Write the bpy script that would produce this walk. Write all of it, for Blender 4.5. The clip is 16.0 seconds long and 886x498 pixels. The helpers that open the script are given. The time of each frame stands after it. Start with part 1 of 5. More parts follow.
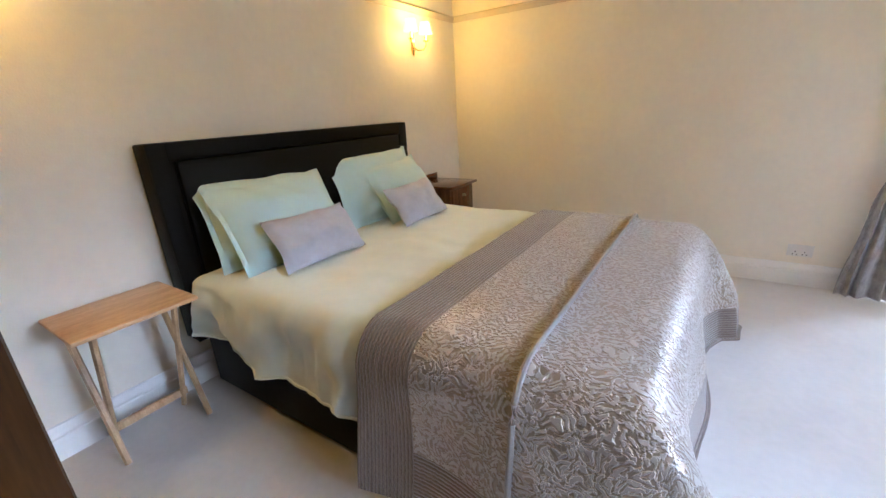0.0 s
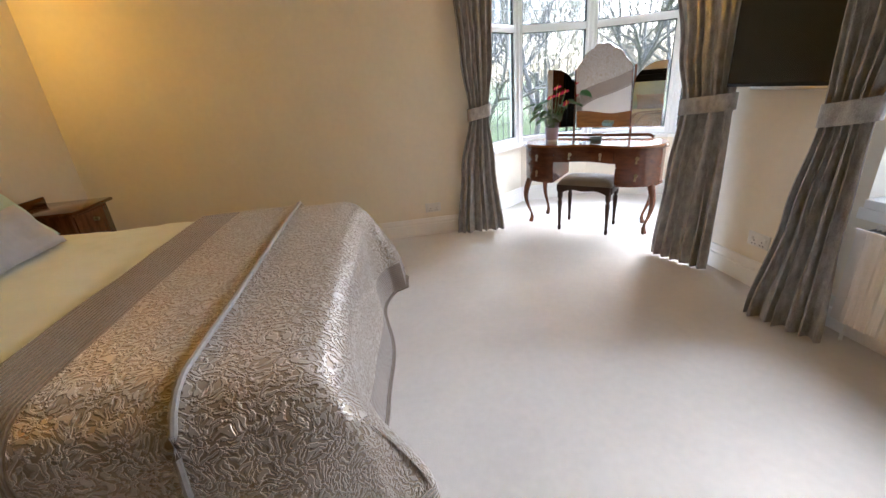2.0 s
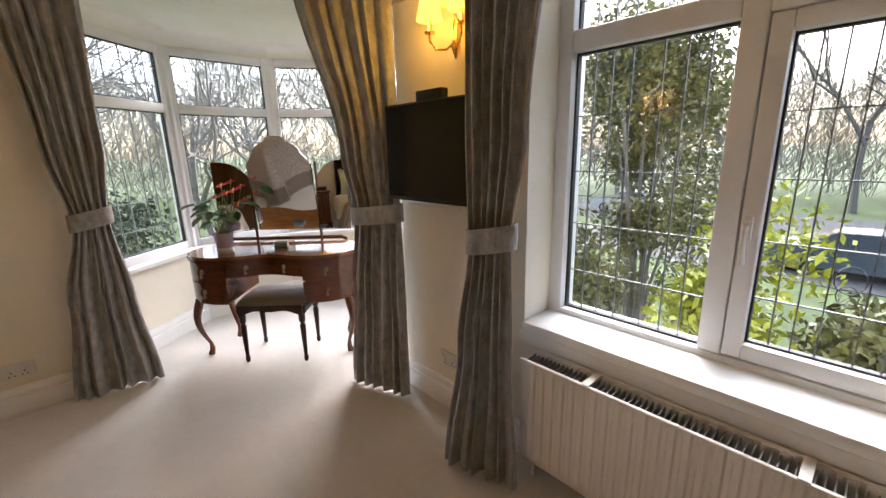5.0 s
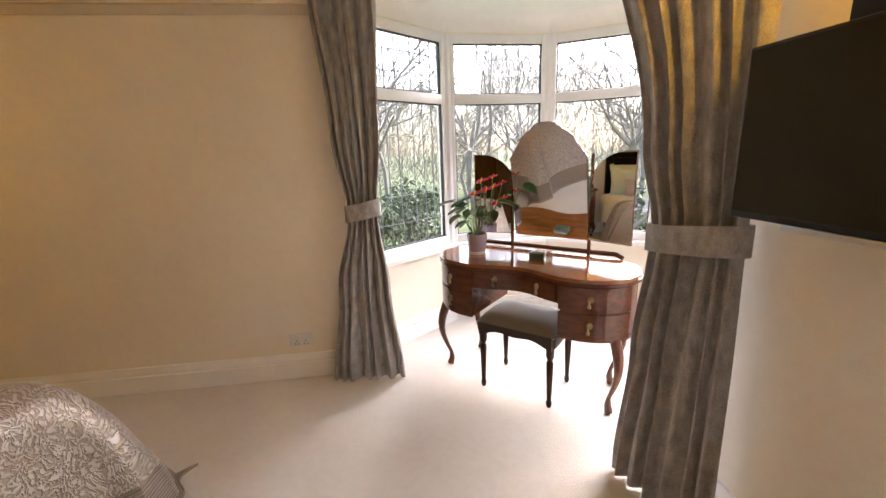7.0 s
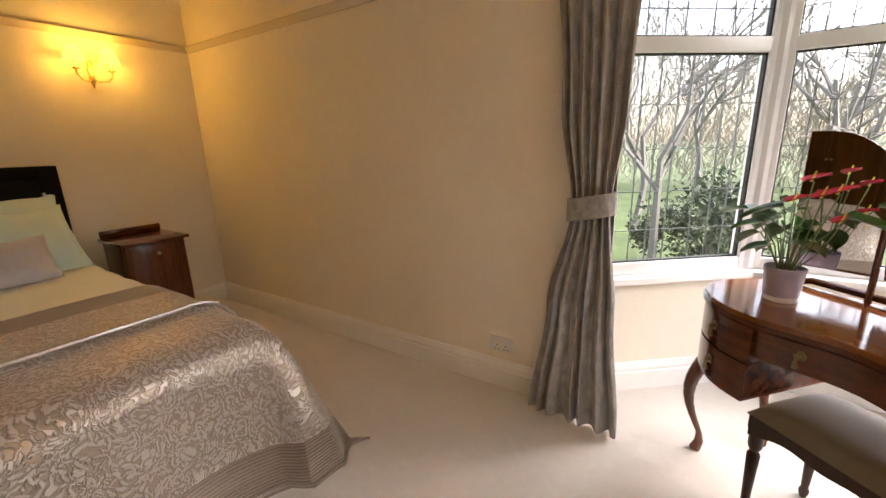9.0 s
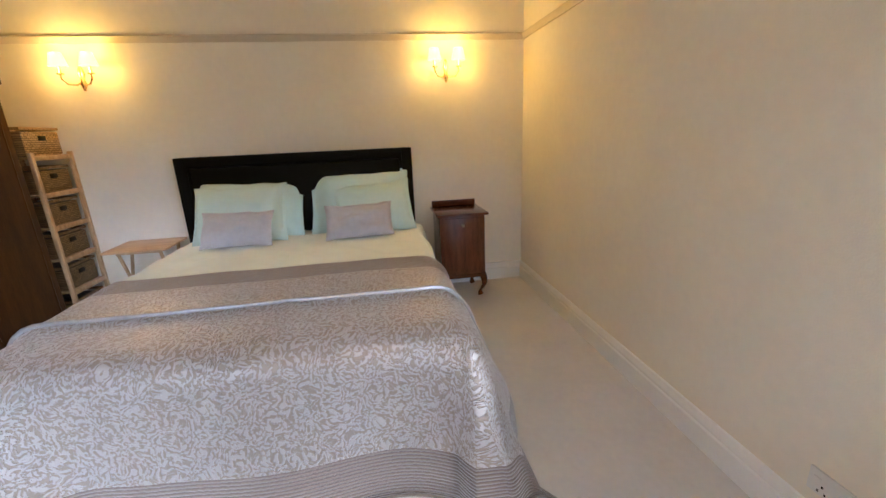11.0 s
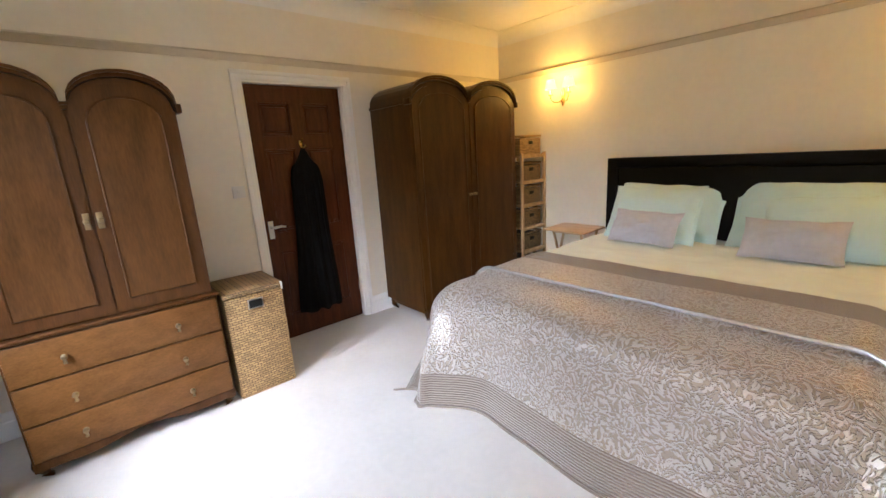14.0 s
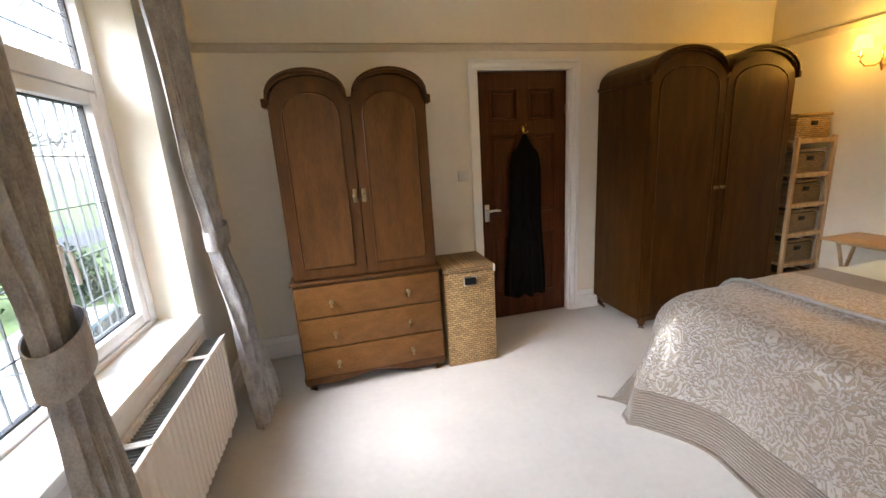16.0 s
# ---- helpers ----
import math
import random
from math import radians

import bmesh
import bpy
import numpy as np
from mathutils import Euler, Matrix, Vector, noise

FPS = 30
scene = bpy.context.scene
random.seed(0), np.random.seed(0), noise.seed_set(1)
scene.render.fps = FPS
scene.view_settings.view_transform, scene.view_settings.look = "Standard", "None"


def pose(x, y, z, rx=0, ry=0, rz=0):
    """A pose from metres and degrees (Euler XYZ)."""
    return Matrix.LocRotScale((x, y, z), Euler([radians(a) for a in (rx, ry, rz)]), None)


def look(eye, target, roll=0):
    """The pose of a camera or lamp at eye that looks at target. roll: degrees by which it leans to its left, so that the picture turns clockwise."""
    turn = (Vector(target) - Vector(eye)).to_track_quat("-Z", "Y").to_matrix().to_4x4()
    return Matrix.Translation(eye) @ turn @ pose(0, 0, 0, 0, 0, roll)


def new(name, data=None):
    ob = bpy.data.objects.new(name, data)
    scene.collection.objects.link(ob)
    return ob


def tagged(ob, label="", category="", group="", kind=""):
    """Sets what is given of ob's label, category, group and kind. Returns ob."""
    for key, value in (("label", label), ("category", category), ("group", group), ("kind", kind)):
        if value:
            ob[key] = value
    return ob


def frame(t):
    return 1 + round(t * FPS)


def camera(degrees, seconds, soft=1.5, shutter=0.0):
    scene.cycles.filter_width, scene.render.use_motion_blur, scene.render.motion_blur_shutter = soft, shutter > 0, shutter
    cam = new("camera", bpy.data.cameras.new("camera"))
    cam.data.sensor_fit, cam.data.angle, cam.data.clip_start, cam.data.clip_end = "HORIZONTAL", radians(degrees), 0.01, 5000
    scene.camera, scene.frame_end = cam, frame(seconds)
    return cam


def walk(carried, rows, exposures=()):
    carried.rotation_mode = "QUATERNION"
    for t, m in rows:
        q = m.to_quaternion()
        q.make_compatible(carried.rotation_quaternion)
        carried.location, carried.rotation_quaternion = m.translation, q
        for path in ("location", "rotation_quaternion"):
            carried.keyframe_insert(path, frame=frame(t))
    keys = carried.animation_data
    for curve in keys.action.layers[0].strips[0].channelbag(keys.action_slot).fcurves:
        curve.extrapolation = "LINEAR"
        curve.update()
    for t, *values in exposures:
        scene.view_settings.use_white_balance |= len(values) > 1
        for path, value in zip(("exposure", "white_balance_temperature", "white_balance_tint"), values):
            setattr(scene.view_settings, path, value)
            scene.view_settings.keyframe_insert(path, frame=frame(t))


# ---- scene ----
cam = camera(95.0, 16.0)
PATH = [
    (0, (0.283, 0.109, 1.363), (-0.78, 1.676, 0.719), -3.4),
    (0.5, (0.235, 0.083, 1.326), (-0.574, 1.771, 0.621), -4.6),
    (1, (0.274, 0.084, 1.31), (-0.222, 1.872, 0.562), -5.0),
    (1.5, (0.365, 0.092, 1.302), (0.206, 1.936, 0.544), -5.1),
    (2, (0.486, 0.126, 1.32), (0.715, 1.967, 0.574), -4.8),
    (2.5, (0.58, 0.222, 1.32), (1.251, 1.971, 0.618), -3.8),
    (3, (0.699, 0.234, 1.358), (1.764, 1.795, 0.703), -3.0),
    (3.2, (0.752, 0.256, 1.366), (1.965, 1.715, 0.732), -2.5),
    (5.3, (1.36, 0.708, 1.431), (2.654, 2.167, 0.99), -1.6),
    (5.5, (1.396, 0.758, 1.433), (2.554, 2.328, 0.993), -1.7),
    (6, (1.444, 0.913, 1.417), (2.26, 2.686, 0.98), -1.9),
    (6.5, (1.474, 1.139, 1.412), (1.991, 3.019, 0.967), -2.0),
    (7, (1.531, 1.318, 1.395), (1.754, 3.25, 0.931), -2.1),
    (7.5, (1.674, 1.473, 1.397), (1.591, 3.412, 0.912), -1.8),
    (8, (1.749, 1.591, 1.377), (1.359, 3.49, 0.885), -1.3),
    (8.5, (1.786, 1.741, 1.381), (1.041, 3.528, 0.879), -1.3),
    (9, (1.768, 1.899, 1.357), (0.7, 3.516, 0.861), -1.6),
    (9.2, (1.75, 1.952, 1.351), (0.557, 3.473, 0.838), -1.7),
    (11.3, (1.669, 2.557, 1.401), (-0.257, 2.579, 0.862), -2.5),
    (11.5, (1.65, 2.602, 1.399), (-0.271, 2.439, 0.867), -2.5),
    (12, (1.667, 2.698, 1.402), (-0.183, 2.138, 0.888), -2.2),
    (12.5, (1.716, 2.773, 1.406), (-0.017, 1.909, 0.905), -2.1),
    (13, (1.726, 2.803, 1.422), (0.137, 1.693, 0.929), -2.7),
    (13.5, (1.741, 2.791, 1.431), (0.303, 1.485, 0.955), -3.2),
    (14, (1.769, 2.752, 1.439), (0.501, 1.276, 0.977), -3.6),
    (14.5, (1.802, 2.721, 1.437), (0.728, 1.094, 0.99), -3.9),
    (15, (1.825, 2.685, 1.436), (0.954, 0.939, 0.994), -4.0),
    (15.5, (1.857, 2.642, 1.439), (1.189, 0.811, 0.99), -3.9),
    (16, (1.859, 2.61, 1.434), (1.408, 0.717, 0.973), -3.6),
]
walk(cam, [(t, look(eye, target, roll)) for t, eye, target, roll in PATH], [(0, 4.98, 4850, 15), (0.7, 4.8, 5600, 15), (1.5, 4.5, 5900, 15), (3, 4.05, 5900, 16), (5.4, 3.65, 6700, 20), (6.5, 4.15, 6900, 24), (7.5, 4.25, 6900, 23), (8.5, 3.98, 7200, 24), (9.2, 4.05, 7200, 22), (11.4, 4.75, 4900, 16), (13, 4.8, 5200, 16), (14.5, 4.85, 5750, 16), (16, 4.5, 6100, 16)])

# ---- world and sun: a bright overcast day ----
world = bpy.data.worlds.new("world")
scene.world = world
world.use_nodes = True
wn, wl = world.node_tree.nodes, world.node_tree.links
sky = wn.new("ShaderNodeTexSky")
sky.sky_type, sky.sun_disc = "NISHITA", False
sky.sun_elevation, sky.sun_rotation = radians(38), radians(61)
sky.air_density, sky.dust_density = 1.0, 2.5
soft_sky = wn.new("ShaderNodeHueSaturation")
soft_sky.inputs["Saturation"].default_value = 0.75
wl.new(sky.outputs[0], soft_sky.inputs["Color"])
wl.new(soft_sky.outputs[0], wn["Background"].inputs["Color"])
wn["Background"].inputs["Strength"].default_value = 0.06
sun_data = bpy.data.lights.new("sun", "SUN")
sun_data.energy, sun_data.angle, sun_data.color = 1.5, radians(75), (0.88, 0.95, 1.0)
sun = new("sun", sun_data)
sun.matrix_world = look((40, 22, 34), (0, 0, 0))
SCONCE_WATTS = 0.25

# ---- materials ----


def mat(name, color, rough=0.6, metal=0.0, vary=0.12, scale=8.0, bump=0.0, bump_scale=200.0, stretch=(1, 1, 1), spec=0.5, sheen=0.0, coat=0.0, second=None):
    """A surface with a base colour that varies at two scales and a fine relief."""
    m = bpy.data.materials.new(name)
    m.use_nodes = True
    n, l = m.node_tree.nodes, m.node_tree.links
    b = n["Principled BSDF"]
    tc = n.new("ShaderNodeTexCoord")
    mp = n.new("ShaderNodeMapping")
    mp.inputs["Scale"].default_value = stretch
    l.new(tc.outputs["Object"], mp.inputs["Vector"])
    big = n.new("ShaderNodeTexNoise")
    big.inputs["Scale"].default_value, big.inputs["Detail"].default_value = scale, 5
    l.new(mp.outputs[0], big.inputs["Vector"])
    fine = n.new("ShaderNodeTexNoise")
    fine.inputs["Scale"].default_value, fine.inputs["Detail"].default_value = scale * 9, 3
    l.new(mp.outputs[0], fine.inputs["Vector"])
    mix = n.new("ShaderNodeMix")
    mix.inputs[0].default_value = 0.4
    l.new(big.outputs[0], mix.inputs[2])
    l.new(fine.outputs[0], mix.inputs[3])
    ramp = n.new("ShaderNodeValToRGB")
    lo = [c * (1 - vary) for c in (second or color)]
    hi = [min(1, c * (1 + vary)) for c in color]
    ramp.color_ramp.elements[0].position, ramp.color_ramp.elements[1].position = 0.35, 0.65
    ramp.color_ramp.elements[0].color, ramp.color_ramp.elements[1].color = (*lo, 1), (*hi, 1)
    l.new(mix.outputs[0], ramp.inputs[0])
    l.new(ramp.outputs[0], b.inputs["Base Color"])
    b.inputs["Roughness"].default_value, b.inputs["Metallic"].default_value = rough, metal
    b.inputs["Specular IOR Level"].default_value = spec
    b.inputs["Sheen Weight"].default_value, b.inputs["Coat Weight"].default_value = sheen, coat
    b.inputs["Coat Roughness"].default_value = 0.08
    if bump:
        tex = n.new("ShaderNodeTexNoise")
        tex.inputs["Scale"].default_value, tex.inputs["Detail"].default_value = bump_scale, 2
        l.new(mp.outputs[0], tex.inputs["Vector"])
        bp = n.new("ShaderNodeBump")
        bp.inputs["Strength"].default_value, bp.inputs["Distance"].default_value = bump, 0.01
        l.new(tex.outputs[0], bp.inputs["Height"])
        l.new(bp.outputs[0], b.inputs["Normal"])
    return m


def wood(name, dark, light, grain=(14, 14, 1.2), rough=0.42, coat=0.0, scale=3.0):
    """Wood with a long grain along the axis that is scaled least."""
    m = mat(name, light, rough, vary=0.06, scale=scale, stretch=grain, second=dark, coat=coat, spec=0.22, bump=0.03, bump_scale=20)
    return m


def damask(name, base, high, metal, rough):
    """Satin with a raised scroll pattern: rings bent by noise."""
    m = bpy.data.materials.new(name)
    m.use_nodes = True
    n, l = m.node_tree.nodes, m.node_tree.links
    b = n["Principled BSDF"]
    tc = n.new("ShaderNodeTexCoord")
    bend = n.new("ShaderNodeTexNoise")
    bend.inputs["Scale"].default_value, bend.inputs["Detail"].default_value = 11, 2
    l.new(tc.outputs["UV"], bend.inputs["Vector"])
    add = n.new("ShaderNodeVectorMath")
    add.operation = "MULTIPLY_ADD"
    add.inputs[1].default_value = (0.10, 0.10, 0.0)
    l.new(bend.outputs["Color"], add.inputs[0])
    l.new(tc.outputs["UV"], add.inputs[2])
    cell = n.new("ShaderNodeTexVoronoi")
    cell.inputs["Scale"].default_value = 11
    l.new(add.outputs[0], cell.inputs["Vector"])
    wave = n.new("ShaderNodeMath")
    wave.operation = "MULTIPLY"
    wave.inputs[1].default_value = 30
    l.new(cell.outputs["Distance"], wave.inputs[0])
    sine = n.new("ShaderNodeMath")
    sine.operation = "SINE"
    l.new(wave.outputs[0], sine.inputs[0])
    leaf = n.new("ShaderNodeTexNoise")
    leaf.inputs["Scale"].default_value, leaf.inputs["Detail"].default_value = 80, 1.5
    l.new(add.outputs[0], leaf.inputs["Vector"])
    gain = n.new("ShaderNodeMath")
    gain.operation = "MULTIPLY_ADD"
    gain.inputs[1].default_value, gain.inputs[2].default_value = 13.0, -6.5
    l.new(leaf.outputs[0], gain.inputs[0])
    tot = n.new("ShaderNodeMath")
    tot.operation = "ADD"
    l.new(sine.outputs[0], tot.inputs[0])
    l.new(gain.outputs[0], tot.inputs[1])
    ramp = n.new("ShaderNodeValToRGB")
    ramp.color_ramp.elements[0].position, ramp.color_ramp.elements[1].position = 0.25, 0.75
    ramp.color_ramp.elements[0].color, ramp.color_ramp.elements[1].color = (*base, 1), (*high, 1)
    l.new(tot.outputs[0], ramp.inputs[0])
    l.new(ramp.outputs[0], b.inputs["Base Color"])
    soft = n.new("ShaderNodeClamp")
    soft.inputs[1].default_value, soft.inputs[2].default_value = -1, 1
    l.new(tot.outputs[0], soft.inputs[0])
    bp = n.new("ShaderNodeBump")
    bp.inputs["Strength"].default_value, bp.inputs["Distance"].default_value = 1.0, 0.005
    l.new(soft.outputs[0], bp.inputs["Height"])
    l.new(bp.outputs[0], b.inputs["Normal"])
    b.inputs["Roughness"].default_value, b.inputs["Metallic"].default_value = rough, metal
    b.inputs["Sheen Weight"].default_value = 0.4
    return m


def ribbed(name, base, high, scale, strength, axis="UV"):
    """Velvet quilted in narrow wavering channels, with the shade of the grooves in its colour."""
    m = bpy.data.materials.new(name)
    m.use_nodes = True
    n, l = m.node_tree.nodes, m.node_tree.links
    b = n["Principled BSDF"]
    tc = n.new("ShaderNodeTexCoord")
    w = n.new("ShaderNodeTexWave")
    w.bands_direction = "X"
    w.inputs["Scale"].default_value, w.inputs["Distortion"].default_value, w.inputs["Detail"].default_value = scale, 1.6, 1
    w.inputs["Detail Scale"].default_value = 3
    l.new(tc.outputs["UV"], w.inputs["Vector"])
    # groove shade is painted: the ramp darkens the velvet where the relief dips
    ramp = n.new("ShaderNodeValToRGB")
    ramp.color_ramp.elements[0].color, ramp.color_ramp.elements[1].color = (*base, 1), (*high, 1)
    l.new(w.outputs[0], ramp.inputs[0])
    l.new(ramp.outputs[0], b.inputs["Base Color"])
    bp = n.new("ShaderNodeBump")
    bp.inputs["Strength"].default_value, bp.inputs["Distance"].default_value = strength, 0.004
    l.new(w.outputs[0], bp.inputs["Height"])
    l.new(bp.outputs[0], b.inputs["Normal"])
    b.inputs["Roughness"].default_value, b.inputs["Sheen Weight"].default_value = 0.55, 0.5
    return m


def weave(name, dark, light, sx, sz):
    """Woven fibre: crossed bands with dark gaps."""
    m = bpy.data.materials.new(name)
    m.use_nodes = True
    n, l = m.node_tree.nodes, m.node_tree.links
    b = n["Principled BSDF"]
    tc = n.new("ShaderNodeTexCoord")
    mp = n.new("ShaderNodeMapping")
    mp.inputs["Rotation"].default_value = (radians(90), 0, 0)
    l.new(tc.outputs["Object"], mp.inputs["Vector"])
    br = n.new("ShaderNodeTexBrick")
    br.inputs["Color1"].default_value, br.inputs["Color2"].default_value = (*light, 1), (*[c * 0.62 for c in light], 1)
    br.inputs["Mortar"].default_value = (*dark, 1)
    br.inputs["Scale"].default_value = 1.0
    br.inputs["Mortar Size"].default_value, br.inputs["Mortar Smooth"].default_value = 0.0022, 0.6
    br.inputs["Brick Width"].default_value, br.inputs["Row Height"].default_value = sx, sz
    no = n.new("ShaderNodeTexNoise")
    no.inputs["Scale"].default_value = 30
    l.new(mp.outputs[0], no.inputs["Vector"])
    ad = n.new("ShaderNodeVectorMath")
    ad.operation = "MULTIPLY_ADD"
    ad.inputs[1].default_value = (0.006, 0.006, 0.006)
    l.new(no.outputs["Color"], ad.inputs[0])
    l.new(mp.outputs[0], ad.inputs[2])
    l.new(ad.outputs[0], br.inputs["Vector"])
    l.new(br.outputs[0], b.inputs["Base Color"])
    bp = n.new("ShaderNodeBump")
    bp.inputs["Strength"].default_value, bp.inputs["Distance"].default_value = 0.8, 0.005
    inv = n.new("ShaderNodeMath")
    inv.operation = "SUBTRACT"
    inv.inputs[0].default_value = 1
    l.new(br.outputs["Fac"], inv.inputs[1])
    l.new(inv.outputs[0], bp.inputs["Height"])
    l.new(bp.outputs[0], b.inputs["Normal"])
    b.inputs["Roughness"].default_value = 0.6
    return m


def pane_glass():
    m = bpy.data.materials.new("pane_glass")
    m.use_nodes = True
    n, l = m.node_tree.nodes, m.node_tree.links
    tr, gl, mx, lw = n.new("ShaderNodeBsdfTransparent"), n.new("ShaderNodeBsdfGlossy"), n.new("ShaderNodeMixShader"), n.new("ShaderNodeLayerWeight")
    gl.inputs["Roughness"].default_value = 0.01
    tr.inputs["Color"].default_value = (0.95, 0.97, 0.96, 1)
    pw, sc = n.new("ShaderNodeMath"), n.new("ShaderNodeMath")
    pw.operation, sc.operation = "POWER", "MULTIPLY_ADD"
    pw.inputs[1].default_value, sc.inputs[1].default_value, sc.inputs[2].default_value = 5.0, 0.5, 0.03
    l.new(lw.outputs["Facing"], pw.inputs[0])
    l.new(pw.outputs[0], sc.inputs[0])
    l.new(sc.outputs[0], mx.inputs[0])
    l.new(tr.outputs[0], mx.inputs[1])
    l.new(gl.outputs[0], mx.inputs[2])
    l.new(mx.outputs[0], n["Material Output"].inputs["Surface"])
    return m


def glow(name, color, strength):
    m = bpy.data.materials.new(name)
    m.use_nodes = True
    b = m.node_tree.nodes["Principled BSDF"]
    b.inputs["Base Color"].default_value = (*color, 1)
    b.inputs["Emission Color"].default_value, b.inputs["Emission Strength"].default_value = (*color, 1), strength
    return m


PAINT = mat("wall_paint", (0.82, 0.76, 0.64), 0.85, vary=0.03, scale=2.5, bump=0.12, bump_scale=160)
CEIL = mat("ceiling_paint", (0.84, 0.82, 0.78), 0.9, vary=0.03, scale=2, bump=0.1, bump_scale=120)
TRIM = mat("gloss_white", (0.86, 0.85, 0.82), 0.35, vary=0.03, scale=6)
RAILP = mat("rail_cream", (0.60, 0.53, 0.41), 0.5, vary=0.04, scale=6)
UPVC = mat("white_upvc", (0.80, 0.80, 0.80), 0.3, vary=0.02, scale=5)
GASKET = mat("black_gasket", (0.02, 0.02, 0.02), 0.6)
LEAD = mat("lead_came", (0.17, 0.18, 0.19), 0.5, metal=0.6)
GLASS = pane_glass()
CARPET = mat("cream_carpet", (0.66, 0.615, 0.565), 0.95, vary=0.06, scale=3, bump=0.5, bump_scale=420, sheen=0.3)
LEATHER = mat("black_leather", (0.004, 0.0035, 0.0035), 0.5, spec=0.1, vary=0.2, bump=0.15, bump_scale=260)
DUVET = mat("mint_cream_cotton", (0.73, 0.76, 0.64), 0.85, vary=0.03, scale=3, bump=0.08, bump_scale=500, sheen=0.2)
MINT = mat("mint_cotton", (0.52, 0.675, 0.665), 0.85, vary=0.03, scale=4, bump=0.08, bump_scale=500, sheen=0.2)
LILAC = mat("lilac_grey_cloth", (0.47, 0.46, 0.505), 0.9, vary=0.05, scale=30, bump=0.3, bump_scale=600, sheen=0.3)
DAMASK = damask("taupe_damask", (0.40, 0.325, 0.245), (0.57, 0.52, 0.465), 0.6, 0.42)
SATIN = mat("silver_piping", (0.40, 0.38, 0.36), 0.35, metal=0.5, vary=0.1, scale=60)
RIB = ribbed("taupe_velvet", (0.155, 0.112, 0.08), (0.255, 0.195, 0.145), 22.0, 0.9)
CURTAIN = mat("grey_jacquard", (0.37, 0.365, 0.37), 0.5, metal=0.15, vary=0.22, scale=26, bump=0.35, bump_scale=70, sheen=0.3, stretch=(1, 1, 0.6), second=(0.29, 0.285, 0.285))
WALNUT = wood("walnut", (0.054, 0.021, 0.0055), (0.090, 0.037, 0.010), (6, 6, 0.8), 0.35)
WALNUT_X = wood("walnut_drawers", (0.110, 0.047, 0.0125), (0.160, 0.072, 0.020), (3, 6, 6), 0.33)
WARD_DARK = wood("dark_oak", (0.042, 0.0155, 0.0025), (0.078, 0.031, 0.0055), (6, 6, 0.8), 0.32)
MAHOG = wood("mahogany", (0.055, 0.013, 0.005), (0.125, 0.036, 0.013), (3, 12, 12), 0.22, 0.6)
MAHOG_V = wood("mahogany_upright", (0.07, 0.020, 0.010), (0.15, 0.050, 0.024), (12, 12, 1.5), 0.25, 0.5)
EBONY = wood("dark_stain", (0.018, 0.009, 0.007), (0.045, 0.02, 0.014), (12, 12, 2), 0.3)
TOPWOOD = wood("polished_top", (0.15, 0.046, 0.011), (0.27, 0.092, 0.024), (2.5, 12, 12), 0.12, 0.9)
DOORWOOD = wood("door_mahogany", (0.042, 0.011, 0.004), (0.088, 0.025, 0.008), (12, 12, 1.2), 0.35)
PINE = wood("pale_pine", (0.42, 0.27, 0.13), (0.60, 0.42, 0.23), (10, 10, 1.5), 0.5, 0.1)
BEECH = wood("beech_top", (0.50, 0.29, 0.12), (0.66, 0.42, 0.20), (10, 1.5, 10), 0.4, 0.2)
PANELW = wood("figured_walnut", (0.068, 0.028, 0.0075), (0.112, 0.048, 0.013), (5, 5, 0.9), 0.3)
AGED = mat("aged_brass", (0.30, 0.23, 0.13), 0.38, metal=1.0, vary=0.2, scale=40)
BRASS = mat("brass", (0.75, 0.52, 0.2), 0.25, metal=1.0, vary=0.1, scale=30)
STEEL = mat("satin_steel", (0.6, 0.58, 0.54), 0.3, metal=1.0, vary=0.05)
SEATCLOTH = mat("taupe_velour", (0.13, 0.105, 0.08), 0.7, vary=0.08, scale=20, sheen=0.6, bump=0.2, bump_scale=400)
MIRROR = mat("mirror_silver", (0.9, 0.9, 0.9), 0.015, metal=1.0, vary=0.0)
SCREEN = mat("tv_screen", (0.006, 0.006, 0.007), 0.12, vary=0.0, spec=0.5)
BLACKP = mat("black_plastic", (0.008, 0.008, 0.008), 0.45, spec=0.3)
WHITEP = mat("white_plastic", (0.72, 0.71, 0.68), 0.4, vary=0.02)
RADW = mat("radiator_enamel", (0.78, 0.74, 0.68), 0.4, vary=0.02)
RADG = mat("radiator_grille", (0.30, 0.31, 0.31), 0.5, metal=0.5)
WICKER = weave("seagrass", (0.06, 0.03, 0.010), (0.50, 0.32, 0.135), 0.034, 0.015)
WICKER_D = weave("dark_wicker", (0.05, 0.028, 0.012), (0.36, 0.23, 0.10), 0.03, 0.013)
BLACKCLOTH = mat("black_cloth", (0.004, 0.004, 0.005), 0.95, vary=0.3, scale=10, bump=0.3, bump_scale=60, spec=0.15)
SHADE = glow("lampshade_silk", (1.0, 0.56, 0.14), 0.10)
POT = mat("lilac_ceramic", (0.36, 0.31, 0.42), 0.25, vary=0.04)
CLEAR = mat("thick_glass_base", (0.75, 0.75, 0.8), 0.1, vary=0.02)
LEAF = mat("anthurium_leaf", (0.035, 0.12, 0.03), 0.3, vary=0.3, scale=20)
STEM = mat("stem_green", (0.12, 0.2, 0.07), 0.5)
FLOWER = mat("pink_spathe", (0.65, 0.04, 0.09), 0.25, vary=0.1)
SPADIX = mat("yellow_spadix", (0.85, 0.55, 0.08), 0.5)
SOIL = mat("soil", (0.04, 0.025, 0.015), 0.9, bump=0.6)
GREENBOX = mat("grey_green_tin", (0.16, 0.21, 0.18), 0.35, metal=0.4)
